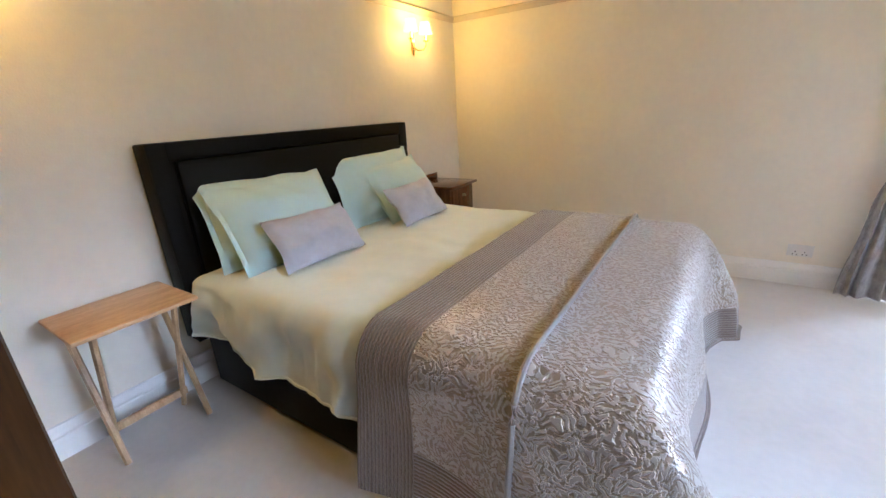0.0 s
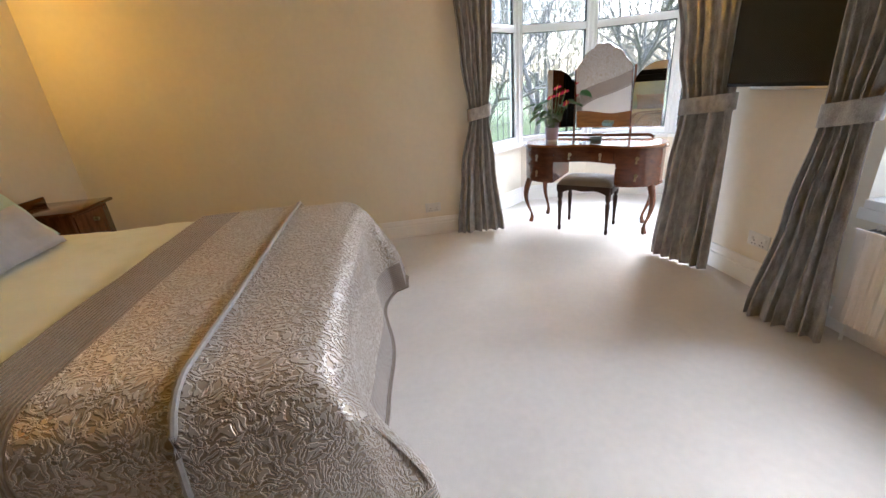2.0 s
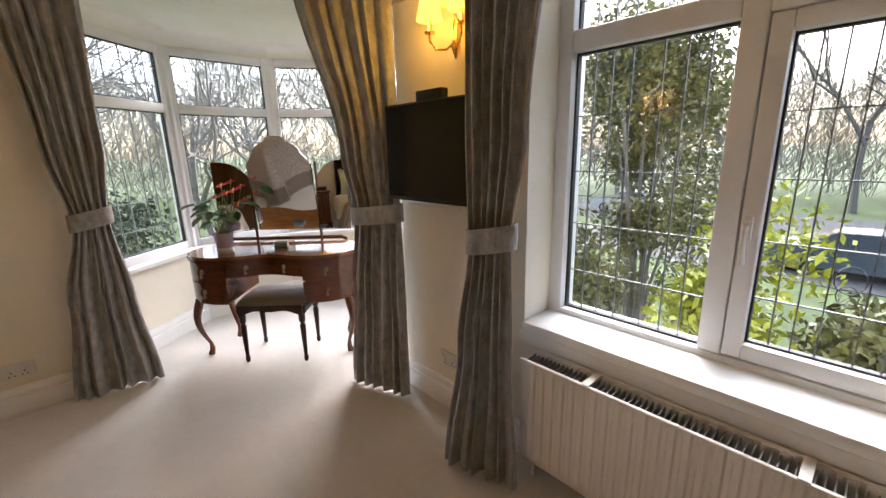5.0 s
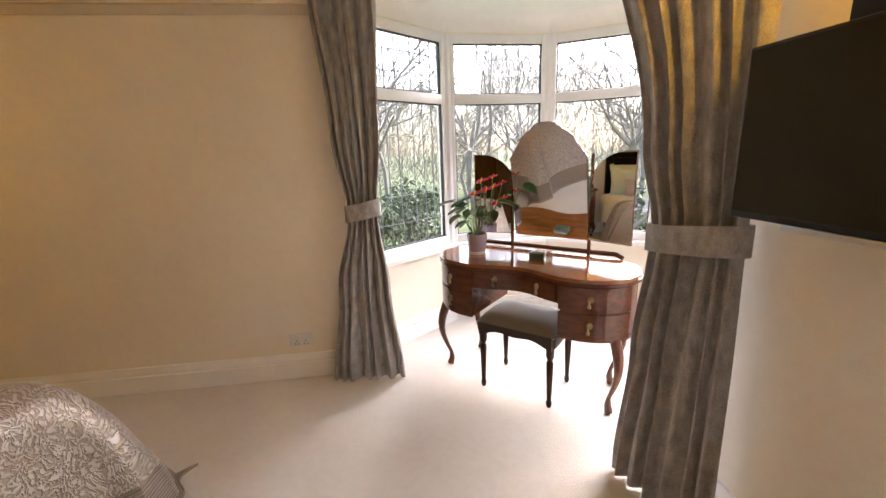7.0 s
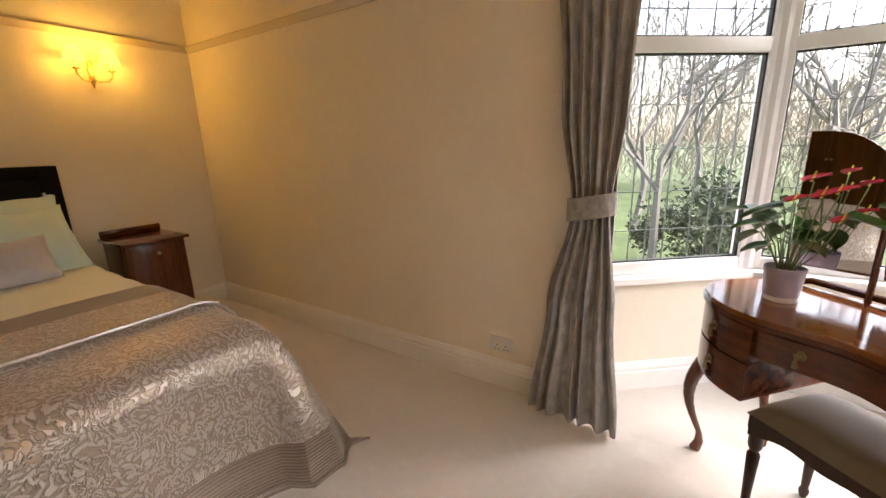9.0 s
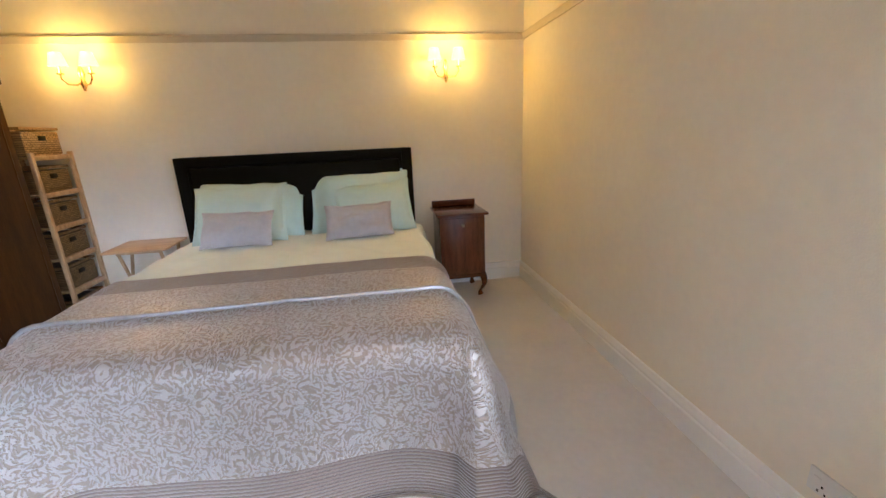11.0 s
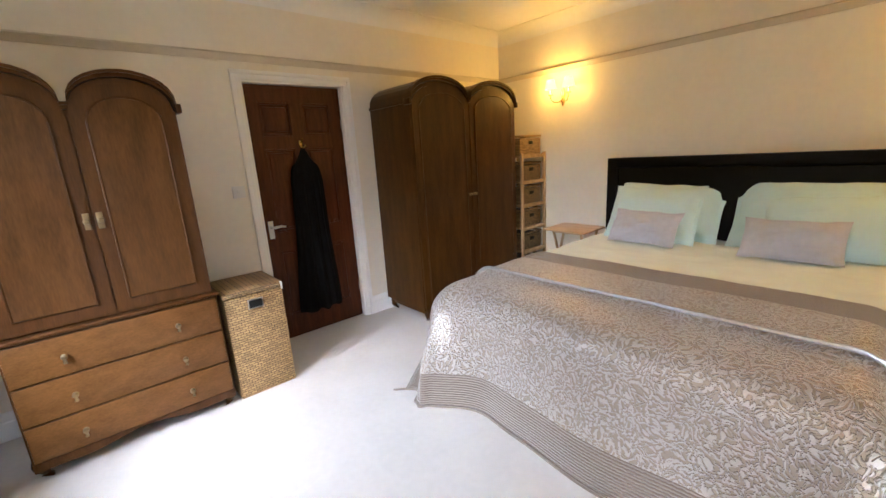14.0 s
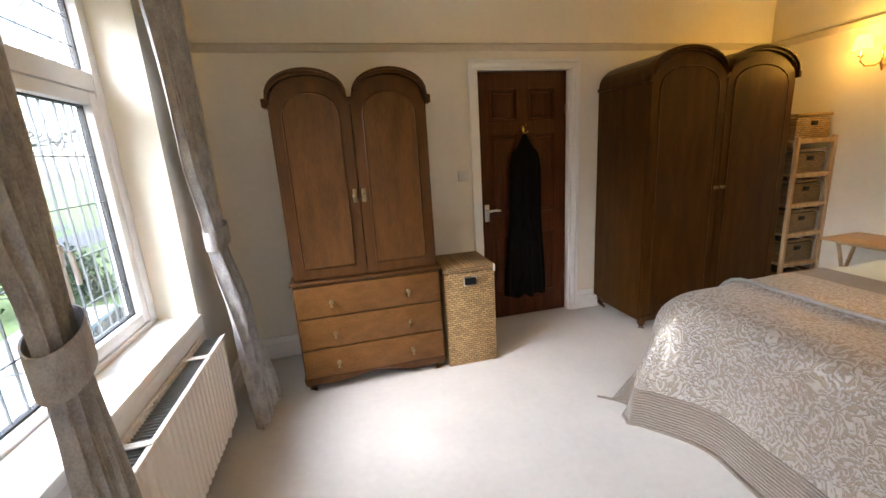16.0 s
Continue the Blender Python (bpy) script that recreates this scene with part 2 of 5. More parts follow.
GRASS = mat("lawn", (0.055, 0.085, 0.022), 0.95, vary=0.4, scale=0.6, bump=0.6, bump_scale=30)
ASPHALT = mat("asphalt", (0.055, 0.055, 0.058), 0.9, vary=0.2, scale=3)
BARK = mat("bark", (0.17, 0.155, 0.14), 0.9, vary=0.3, scale=6, bump=0.5, bump_scale=30)
TWIGS = mat("bare_twigs", (0.30, 0.26, 0.21), 0.9, vary=0.3, scale=0.4, second=(0.22, 0.21, 0.16))
HOLLY = mat("holly_leaf", (0.17, 0.165, 0.05), 0.4, vary=0.4, scale=1.6, second=(0.05, 0.065, 0.025))
LIME = mat("yellow_green_leaf", (0.30, 0.33, 0.02), 0.5, vary=0.5, scale=2.0)
HEDGE = mat("hedge_leaf", (0.035, 0.055, 0.02), 0.6, vary=0.5, scale=1.5)
SILVERCAR = mat("silver_paint", (0.5, 0.52, 0.55), 0.25, metal=0.3, vary=0.03, coat=0.8)
DARKCAR = mat("blue_grey_paint", (0.06, 0.08, 0.11), 0.25, vary=0.03, coat=0.8)
CARGLASS = mat("car_glass", (0.02, 0.025, 0.03), 0.08, vary=0.0)
RENDERW = mat("house_render", (0.4, 0.38, 0.35), 0.9, vary=0.08)

# ---- builders ----


def empty(name, m, label, category, group=""):
    ob = new(name)
    ob.matrix_basis = m
    return tagged(ob, label, category, group)


def part(name, bm, material, parent=None, label="", smooth=True):
    me = bpy.data.meshes.new(name)
    bmesh.ops.recalc_face_normals(bm, faces=bm.faces)
    bm.to_mesh(me)
    bm.free()
    me.materials.append(material)
    if smooth:
        for p in me.polygons:
            p.use_smooth = True
        me.set_sharp_from_angle(angle=radians(38))
    ob = new(name, me)
    if parent is not None:
        ob.parent = parent
    if label:
        ob["label"] = label
    return ob


def struct(name, bm, material, label, category, smooth=True):
    return tagged(part(name, bm, material, None, "", smooth), label, category, kind="structure")


def box(bm, x0, x1, y0, y1, z0, z1, bevel=0.0, m=None, seg=2):
    vs = [bm.verts.new((x, y, z)) for x in (x0, x1) for y in (y0, y1) for z in (z0, z1)]
    fs = [bm.faces.new([vs[i] for i in f]) for f in ((0, 1, 3, 2), (4, 6, 7, 5), (0, 4, 5, 1), (2, 3, 7, 6), (0, 2, 6, 4), (1, 5, 7, 3))]
    if bevel:
        es = list({e for f in fs for e in f.edges})
        r = bmesh.ops.bevel(bm, geom=es, offset=bevel, segments=seg, affect="EDGES", profile=0.5)
        vs = list({v for f in r["faces"] for v in f.verts} | {v for v in vs if v.is_valid})
    if m is not None:
        bmesh.ops.transform(bm, matrix=m, verts=vs)
    return bm


def bx(*a, **k):
    return box(bmesh.new(), *a, **k)


def prism(bm, pts, lo, hi, axis="z"):
    """A polygon, pts in the two other axes, drawn out from lo to hi."""
    def at(p, h):
        return {"z": (p[0], p[1], h), "y": (p[0], h, p[1]), "x": (h, p[0], p[1])}[axis]
    a, b = [bm.verts.new(at(p, lo)) for p in pts], [bm.verts.new(at(p, hi)) for p in pts]
    n = len(pts)
    bm.faces.new(a)
    bm.faces.new(b[::-1])
    for i in range(n):
        bm.faces.new((a[i], b[i], b[(i + 1) % n], a[(i + 1) % n]))
    return bm


def lathe(bm, prof, seg=16, m=None):
    """Turns a profile of (radius, height) about z."""
    rings = []
    for r, z in prof:
        rings.append([bm.verts.new((r * math.cos(2 * math.pi * i / seg), r * math.sin(2 * math.pi * i / seg), z)) for i in range(seg)])
    for a, b in zip(rings, rings[1:]):
        for i in range(seg):
            bm.faces.new((a[i], a[(i + 1) % seg], b[(i + 1) % seg], b[i]))
    bm.faces.new(rings[0][::-1])
    bm.faces.new(rings[-1])
    if m is not None:
        bmesh.ops.transform(bm, matrix=m, verts=[v for r in rings for v in r])
    return bm


def tube(bm, path, radii, seg=8):
    """A round bar along a path."""
    rings, path = [], [Vector(p) for p in path]
    for i, p in enumerate(path):
        d = (path[min(i + 1, len(path) - 1)] - path[max(i - 1, 0)]).normalized()
        u = d.cross(Vector((0.31, 0.57, 0.11)) if abs(d.z) > 0.9 else Vector((0, 0, 1))).normalized()
        w = d.cross(u)
        r = radii[i] if isinstance(radii, (list, tuple)) else radii
        rings.append([bm.verts.new(p + r * (u * math.cos(2 * math.pi * k / seg) + w * math.sin(2 * math.pi * k / seg))) for k in range(seg)])
    for a, b in zip(rings, rings[1:]):
        for k in range(seg):
            bm.faces.new((a[k], a[(k + 1) % seg], b[(k + 1) % seg], b[k]))
    bm.faces.new(rings[0][::-1])
    bm.faces.new(rings[-1])
    return bm


def sheet(f, nu, nv, thick=0.0, uv=None):
    """A grid over f(u, v), u and v from 0 to 1, with an optional thickness; uv: metres of cloth along u and v."""
    bm = bmesh.new()
    g = [[bm.verts.new(f(i / nu, j / nv)) for j in range(nv + 1)] for i in range(nu + 1)]
    lay = bm.loops.layers.uv.new("UVMap") if uv else None
    for i in range(nu):
        for j in range(nv):
            q = bm.faces.new((g[i][j], g[i + 1][j], g[i + 1][j + 1], g[i][j + 1]))
            if lay:
                for lp, (a, b) in zip(q.loops, ((i, j), (i + 1, j), (i + 1, j + 1), (i, j + 1))):
                    lp[lay].uv = (a / nu * uv[0], b / nv * uv[1])
    if thick:
        bm.normal_update()
        back = [[bm.verts.new(v.co - v.normal * thick) for v in row] for row in g]
        def face(vs):
            q = bm.faces.new(vs)
            if lay:
                for lp, v in zip(q.loops, vs):
                    lp[lay].uv = where[v]
        where = {}
        for i in range(nu + 1):
            for j in range(nv + 1):
                where[g[i][j]] = where[back[i][j]] = (i / nu * uv[0], j / nv * uv[1]) if uv else (0, 0)
        for i in range(nu):
            for j in range(nv):
                face((back[i][j], back[i][j + 1], back[i + 1][j + 1], back[i + 1][j]))
            for j in (0, nv):
                face((g[i][j], g[i + 1][j], back[i + 1][j], back[i][j]))
        for j in range(nv):
            for i in (0, nu):
                face((g[i][j], g[i][j + 1], back[i][j + 1], back[i][j]))
    return bm


def lerp(a, b, t):
    return a + (b - a) * t


def smooth(t):
    t = max(0.0, min(1.0, t))
    return t * t * (3 - 2 * t)


def keyed(keys, s):
    """Smooth interpolation of tuples keyed by a rising number."""
    if s <= keys[0][0]:
        return keys[0][1]
    for (a, va), (b, vb) in zip(keys, keys[1:]):
        if s <= b:
            t = smooth((s - a) / (b - a))
            return tuple(lerp(p, q, t) for p, q in zip(va, vb))
    return keys[-1][1]

# ---- the room: headboard wall at x = -1.965, end wall y = 3.815, window wall x = 2.67, door wall y = -0.45 ----
XW, YN, XE, YS, TOP = -1.965, 3.815, 2.67, -0.45, 2.63
BAY_TOP = 2.36
WIN = (0.33, 1.635, 0.645, 2.24)      # y0, y1, z0, z1 of the window opening
DOOR = (0.02, 0.785, 2.01)         # x0, x1, head of the door opening
BAY = [(1.31, 4.075), (1.975, 4.62), (2.81, 4.65), (3.555, 4.22), (3.905, 3.43), (3.73, 2.59)]
SILL_Z = 0.66
HEAD_Z = 2.21

fl = prism(bmesh.new(), [(XW - 0.2, YS - 0.2), (XE + 0.15, YS - 0.2), (XE + 0.15, 2.45), (3.8, 2.5), (4.02, 3.43), (3.62, 4.3), (2.84, 4.74), (1.94, 4.71), (1.2, 4.1), (XW - 0.2, 4.0)], -0.12, 0.0)
struct("floor", fl, CARPET, "cream wool-twist carpet over the whole bedroom floor", "carpet", False)

struct("wall_west", bx(XW - 0.2, XW, YS - 0.2, YN + 0.25, -0.12, 2.85), PAINT, "cream painted plaster wall behind the bed", "wall")
struct("wall_north", bx(XW, 1.38, YN, YN + 0.25, -0.12, 2.85), PAINT, "cream painted plaster wall with a low socket", "wall")
b = bx(XW, DOOR[0] - 0.03, YS - 0.2, YS, -0.12, 2.85)
box(b, DOOR[1] + 0.03, XE + 0.3, YS - 0.2, YS, -0.12, 2.85)
box(b, DOOR[0] - 0.03, DOOR[1] + 0.03, YS - 0.2, YS, DOOR[2] + 0.03, 2.85)
struct("wall_south", b, PAINT, "cream painted plaster wall with the bedroom door", "wall")
b = bx(XE, XE + 0.3, YS, WIN[0], -0.12, 2.85)
box(b, XE, XE + 0.3, WIN[0], WIN[1], -0.12, WIN[2])
box(b, XE, XE + 0.3, WIN[0], WIN[1], WIN[3], 2.85)
box(b, XE, XE + 0.3, WIN[1], 2.5, -0.12, 2.85)
struct("wall_east", b, PAINT, "cream painted plaster wall around the side window", "wall")

# ceiling with a rounded cove along each wall
b = bx(XW, XE, YS, YN, TOP, TOP + 0.15)
def cove_profile(r, n=6):
    return [(r - r * math.sin(k * math.pi / 2 / n), r - r * math.cos(k * math.pi / 2 / n)) for k in range(n + 1)]
def cove(bm, p, q, r, top):
    """A concave quarter round from p to q, with the wall on the left of the way."""
    d = (Vector(q) - Vector(p)).normalized()
    nrm = Vector((d.y, -d.x))
    prof = [(0, 0)] + [(a, c) for a, c in cove_profile(r)]
    rows = []
    for e in (p, q):
        rows.append([bm.verts.new((e[0] + nrm.x * a, e[1] + nrm.y * a, top - c)) for a, c in prof])
    n = len(prof)
    for k in range(n):
        bm.faces.new((rows[0][k], rows[0][(k + 1) % n], rows[1][(k + 1) % n], rows[1][k]))
    bm.faces.new(rows[0])
    bm.faces.new(rows[1][::-1])
for p, q in (((XW, YS), (XW, YN)), ((XW, YN), (XE, YN)), ((XE, 2.5), (XE, YS)), ((XE, YS), (XW, YS))):
    cove(b, p, q, 0.11, TOP)
for a in (((XW + 0.15, YS + 0.15, XE - 0.15, YS + 0.165)), (XW + 0.15, YS + 0.165, XW + 0.165, YN - 0.15), (XW + 0.165, YN - 0.165, XE - 0.15, YN - 0.15)):
    box(b, a[0], a[2], a[1], a[3], TOP - 0.006, TOP)
struct("ceiling", b, CEIL, "white plaster ceiling with a rounded cove", "ceiling")

# bay: ceiling, header over its opening, low walls, cove
b = prism(bmesh.new(), [(1.15, 3.83), (1.2, 4.1), (1.94, 4.74), (2.84, 4.78), (3.66, 4.3), (4.05, 3.43), (3.86, 2.45), (2.68, 2.45)], BAY_TOP, BAY_TOP + 0.12)
def inset(pts, d):
    out = []
    for i, p in enumerate(pts):
        dirs = [(Vector(pts[j + 1]) - Vector(pts[j])).normalized() for j in (i - 1, i) if 0 <= j < len(pts) - 1]
        nr = [Vector((v.y, -v.x)) for v in dirs]
        m = sum(nr, Vector((0, 0))).normalized()
        out.append(tuple(Vector(p) + m * d / m.dot(nr[0])))
    return out
rim = inset(BAY, 0.03)
for p, q in zip(rim, rim[1:]):
    cove(b, p, q, 0.10, BAY_TOP)
struct("ceiling_bay", b, CEIL, "white plaster ceiling over the bay window", "ceiling")
u = Vector((XE - 1.38, 2.5 - YN)).normalized()
n2 = Vector((-u.y, u.x))
b = prism(bmesh.new(), [(1.38, YN), (XE, 2.5), (XE + n2.x * 0.2, 2.5 + n2.y * 0.2), (1.38 + n2.x * 0.2, YN + n2.y * 0.2)], BAY_TOP - 0.02, TOP + 0.15)
struct("wall_bay_header", b, PAINT, "cream plaster header over the bay opening", "wall")
inner, outer = inset(BAY, 0.065), inset(BAY, -0.13)
b = bmesh.new()
for i in range(5):
    prism(b, [inner[i], inner[i + 1], outer[i + 1], outer[i]], -0.12, SILL_Z - 0.03)
    prism(b, [rim[i], rim[i + 1], outer[i + 1], outer[i]], HEAD_Z + 0.04, BAY_TOP)
prism(b, [(1.38, YN + 0.002), (1.38, YN + 0.25), BAY[0], (1.2, 4.2), (1.15, 4.1)][:4], -0.12, BAY_TOP)
prism(b, [(XE + 0.3, 2.3), (3.95, 2.3), (3.85, 2.6), (XE + 0.02, 2.5)], -0.12, BAY_TOP)
struct("wall_bay", b, PAINT, "cream plaster dwarf walls under the bay windows", "wall")
si, so = inset(BAY, 0.105), inset(BAY, 0.0)
b = bmesh.new()
for i in range(5):
    prism(b, [si[i], si[i + 1], so[i + 1], so[i]], SILL_Z - 0.03, SILL_Z)
struct("window_sill_bay", b, TRIM, "white painted sill running round the bay", "window sill")


def frame_at(p, q, z):
    """Pose with x along p to q, y outward."""
    d = Vector((q[0] - p[0], q[1] - p[1]))
    return pose(p[0], p[1], z, 0, 0, math.degrees(math.atan2(d.y, d.x))), d.length


def bars(bm, x0, x1, z0, z1, t, d0, d1, bevel=0.006):
    """A rectangular frame of bars t wide."""
    box(bm, x0, x0 + t, d0, d1, z0, z1, bevel)
    box(bm, x1 - t, x1, d0, d1, z0, z1, bevel)
    box(bm, x0 + t, x1 - t, d0, d1, z0, z0 + t, bevel)
    box(bm, x0 + t, x1 - t, d0, d1, z1 - t, z1, bevel)
    return bm


def leads(bm, x0, x1, z0, z1, motif):
    """Leaded lines: a grid with a chevron, and a ring in tall panes."""
    w, h, r = x1 - x0, z1 - z0, 0.0021
    cols = [0.13, 0.26, 0.40, 0.60, 0.74, 0.87]
    for c in cols:
        box(bm, x0 + w * c - r, x0 + w * c + r, -0.004, 0.004, z0, z1)
    rows = [0.16, 0.36, 0.57, 0.78] if motif else [0.33, 0.72]
    for c in rows:
        box(bm, x0, x1, -0.0035, 0.0035, z0 + h * c - r, z0 + h * c + r)
    xc, zc = (x0 + x1) / 2, z0 + h * (0.84 if motif else 0.72)
    for k in (0.0, 0.03):
        for s in (-1, 1):
            tube(bm, [(xc, 0, zc - 0.05 + k), (xc + s * 0.055, 0, zc + k)], r, 4)
    if motif:
        for zz, rr in ((0.27, 0.035), (0.22, 0.025)):
            tube(bm, [(xc + rr * math.cos(a * math.pi / 8), 0, z0 + h * zz + rr * 1.2 * math.sin(a * math.pi / 8)) for a in range(17)], r, 4)
    return bm


def light(win, x0, x1, z0, z1, motif=True, opening=False):
    """One glazed light with gasket, pane and leads; a casement also has a sash."""
    if opening:
        part("sash", bars(bmesh.new(), x0 + 0.004, x1 - 0.004, z0 + 0.004, z1 - 0.004, 0.055, -0.045, 0.03), UPVC, win)
        x0, x1, z0, z1 = x0 + 0.058, x1 - 0.058, z0 + 0.058, z1 - 0.058
    part("gasket", bars(bmesh.new(), x0 - 0.001, x1 + 0.001, z0 - 0.001, z1 + 0.001, 0.009, -0.012, 0.012, 0), GASKET, win, "black rubber glazing gasket")
    p = part("pane", bx(x0 + 0.006, x1 - 0.006, -0.008, 0.008, z0 + 0.006, z1 - 0.006), GLASS, win, "clear double-glazed pane")
    p.visible_shadow = False
    part("lead_lines", leads(bmesh.new(), x0 + 0.008, x1 - 0.008, z0 + 0.008, z1 - 0.008, motif), LEAD, p, "grey leaded pattern")


TRANSOM = 1.785
for i in range(5):
    m, L = frame_at(BAY[i], BAY[i + 1], 0)
    w = tagged(empty(f"window_{i + 1}", m, "white plastic bay window with leaded panes", "window"), kind="structure")
    fb = bars(bmesh.new(), 0.0, L, SILL_Z, HEAD_Z + 0.04, 0.065, -0.03, 0.04)
    box(fb, 0.065, L - 0.065, -0.03, 0.04, TRANSOM - 0.035, TRANSOM + 0.035, 0.006)
    part("window_frame", fb, UPVC, w)
    part("mullion_post", tube(bmesh.new(), [(0, 0, SILL_Z), (0, 0, HEAD_Z + 0.04)], 0.05, 8), UPVC, w)
    light(w, 0.065, L - 0.065, SILL_Z + 0.065, TRANSOM - 0.035)
    light(w, 0.065, L - 0.065, TRANSOM + 0.035, HEAD_Z - 0.025, False)

# side window in its deep reveal: a fixed light and a casement, two top lights
SIDE_TRANSOM = 1.825
y0, y1, z0, z1 = WIN
m, L = frame_at((XE + 0.235, y1), (XE + 0.235, y0), 0)
w = tagged(empty("window_6", m, "white plastic side window with leaded panes in a deep reveal", "window"), kind="structure")
fb = bars(bmesh.new(), 0.0, L, z0, z1, 0.062, -0.05, 0.06)
box(fb, L / 2 - 0.035, L / 2 + 0.035, -0.048, 0.06, z0 + 0.062, z1 - 0.062, 0.006)
for a, c in ((0.062, L / 2 - 0.035), (L / 2 + 0.035, L - 0.062)):
    box(fb, a, c, -0.048, 0.06, SIDE_TRANSOM - 0.04, SIDE_TRANSOM + 0.04, 0.006)
part("window_frame", fb, UPVC, w)
light(w, 0.062, L / 2 - 0.035, z0 + 0.062, SIDE_TRANSOM - 0.04)
light(w, L / 2 + 0.035, L - 0.062, z0 + 0.062, SIDE_TRANSOM - 0.04, True, True)
light(w, 0.062, L / 2 - 0.035, SIDE_TRANSOM + 0.04, z1 - 0.062, False)
light(w, L / 2 + 0.035, L - 0.062, SIDE_TRANSOM + 0.04, z1 - 0.062, False)
h = bx(L / 2 + 0.05, L / 2 + 0.075, -0.062, -0.046, 1.12, 1.2, 0.004)
tube(h, [(L / 2 + 0.062, -0.06, 1.18), (L / 2 + 0.062, -0.085, 1.17), (L / 2 + 0.062, -0.09, 1.1), (L / 2 + 0.066, -0.088, 1.05)], 0.009, 8)
part("window_handle", h, UPVC, w, "white plastic casement handle")
b = bx(XE - 0.02, XE + 0.187, y0 - 0.0, y1 + 0.0, z0 - 0.005, z0 + 0.04, 0.008)
struct("window_sill_side", b, TRIM, "white painted deep window sill", "window sill")
b = bx(XE - 0.012, XE + 0.002, y0 - 0.02, y1 + 0.02, z0 - 0.06, z0 - 0.006, 0.003)
struct("trim_sill", b, TRIM, "white apron moulding under the sill", "trim")

# skirting boards and picture rails
def moulding(bm, p, q, prof):
    """A profile of (out, up) drawn from p to q, the wall on the left of the way."""
    d = (Vector(q) - Vector(p)).normalized()
    nrm = Vector((d.y, -d.x))
    rows = [[bm.verts.new((e[0] + nrm.x * a, e[1] + nrm.y * a, z)) for a, z in prof] for e in (p, q)]
    n = len(prof)
    for k in range(n):
        bm.faces.new((rows[0][k], rows[0][(k + 1) % n], rows[1][(k + 1) % n], rows[1][k]))
    bm.faces.new(rows[0])
    bm.faces.new(rows[1][::-1])
    return bm
SKIRT = [(0, 0.0), (0.02, 0.0), (0.02, 0.105), (0.014, 0.112), (0.017, 0.12), (0.017, 0.135), (0.008, 0.15), (0.008, 0.16), (0, 0.165)]
RAIL = [(o, z + 0.05) for o, z in ((0, 2.09), (0.012, 2.09), (0.016, 2.105), (0.026, 2.118), (0.03, 2.13), (0.022, 2.14), (0.008, 2.145), (0, 2.145))]
runs = [((XW, YS), (XW, YN)), ((XW, YN), (1.38, YN)), ((XE, 2.5), (XE, YS)), ((XE, YS), (DOOR[1] + 0.08, YS)), ((DOOR[0] - 0.08, YS), (XW, YS))]
b = bmesh.new()
for p, q in runs:
    moulding(b, p, q, SKIRT)
for p, q in zip(inner, inner[1:]):
    moulding(b, p, q, SKIRT)
struct("baseboard", b, TRIM, "white gloss moulded skirting board", "skirting board")
b = bmesh.new()
for p, q in (((XW, YS), (XW, YN)), ((XW, YN), (1.38, YN)), ((XE, 2.5), (XE, WIN[1] + 0.05)), ((XE, WIN[0] - 0.05), (XE, YS)), ((XE, YS), (XW, YS))):
    moulding(b, p, q, RAIL)
struct("trim_picture_rail", b, RAILP, "cream painted picture rail", "picture rail")

# door with six panels, lining and architrave
d0, d1, dh = DOOR
door = tagged(empty("door_1", pose(d0, YS - 0.05, 0), "closed dark mahogany six-panel bedroom door", "door"), kind="structure")
W = d1 - d0
cols = [(0.10, W / 2 - 0.045), (W / 2 + 0.045, W - 0.10)]
rowsz = [(0.2, 0.74), (0.90, 1.54), (1.64, 1.88)]
b = bmesh.new()
zs = [0.006] + [v for r in rowsz for v in r] + [dh - 0.004]
for a, c in zip(zs[::2], zs[1::2]):
    box(b, 0.1, W - 0.1, -0.04, 0.0, a, c)
box(b, 0.003, 0.1, -0.04, 0.0, 0.006, dh - 0.004)
box(b, W - 0.1, W - 0.003, -0.04, 0.0, 0.006, dh - 0.004)
for a, c in rowsz:
    box(b, W / 2 - 0.045, W / 2 + 0.045, -0.04, 0.0, a, c)
part("stiles_and_rails", b, DOORWOOD, door)
for (a, c) in cols:
    for (e, g) in rowsz:
        p = bx(a, c, -0.03, -0.016, e, g)
        box(p, a + 0.03, c - 0.03, -0.02, -0.004, e + 0.03, g - 0.03, 0.008)
        part("panel", p, DOORWOOD, door)
        part("panel_mould", bars(bmesh.new(), a - 0.002, c + 0.002, e - 0.002, g + 0.002, 0.016, -0.012, 0.003, 0.004), DOORWOOD, door)
hd = part("door_handle", bx(W - 0.075, W - 0.035, 0.0, 0.008, 0.86, 1.0, 0.004), STEEL, door, "satin nickel lever handle on a plate")
lv = tube(bmesh.new(), [(W - 0.055, 0.0, 0.95), (W - 0.055, 0.05, 0.95), (W - 0.075, 0.055, 0.952), (W - 0.12, 0.05, 0.955), (W - 0.155, 0.048, 0.948)], [0.012, 0.01, 0.011, 0.009, 0.007], 8)
part("lever", lv, STEEL, hd)
for z in (0.25, 1.68):
    part("hinge", bx(-0.004, 0.01, -0.004, 0.006, z, z + 0.08, 0.002), STEEL, door)
b = bmesh.new()
for s, x in ((-1, d0), (1, d1)):
    box(b, min(x, x + s * 0.03), max(x, x + s * 0.03), YS - 0.2, YS, 0, dh + 0.03)
    box(b, min(x + s * 0.012, x + s * 0.075), max(x + s * 0.012, x + s * 0.075), YS, YS + 0.016, 0, dh + 0.012, 0.004)
    box(b, min(x + s * 0.05, x + s * 0.08), max(x + s * 0.05, x + s * 0.08), YS, YS + 0.026, 0, dh + 0.05, 0.006)
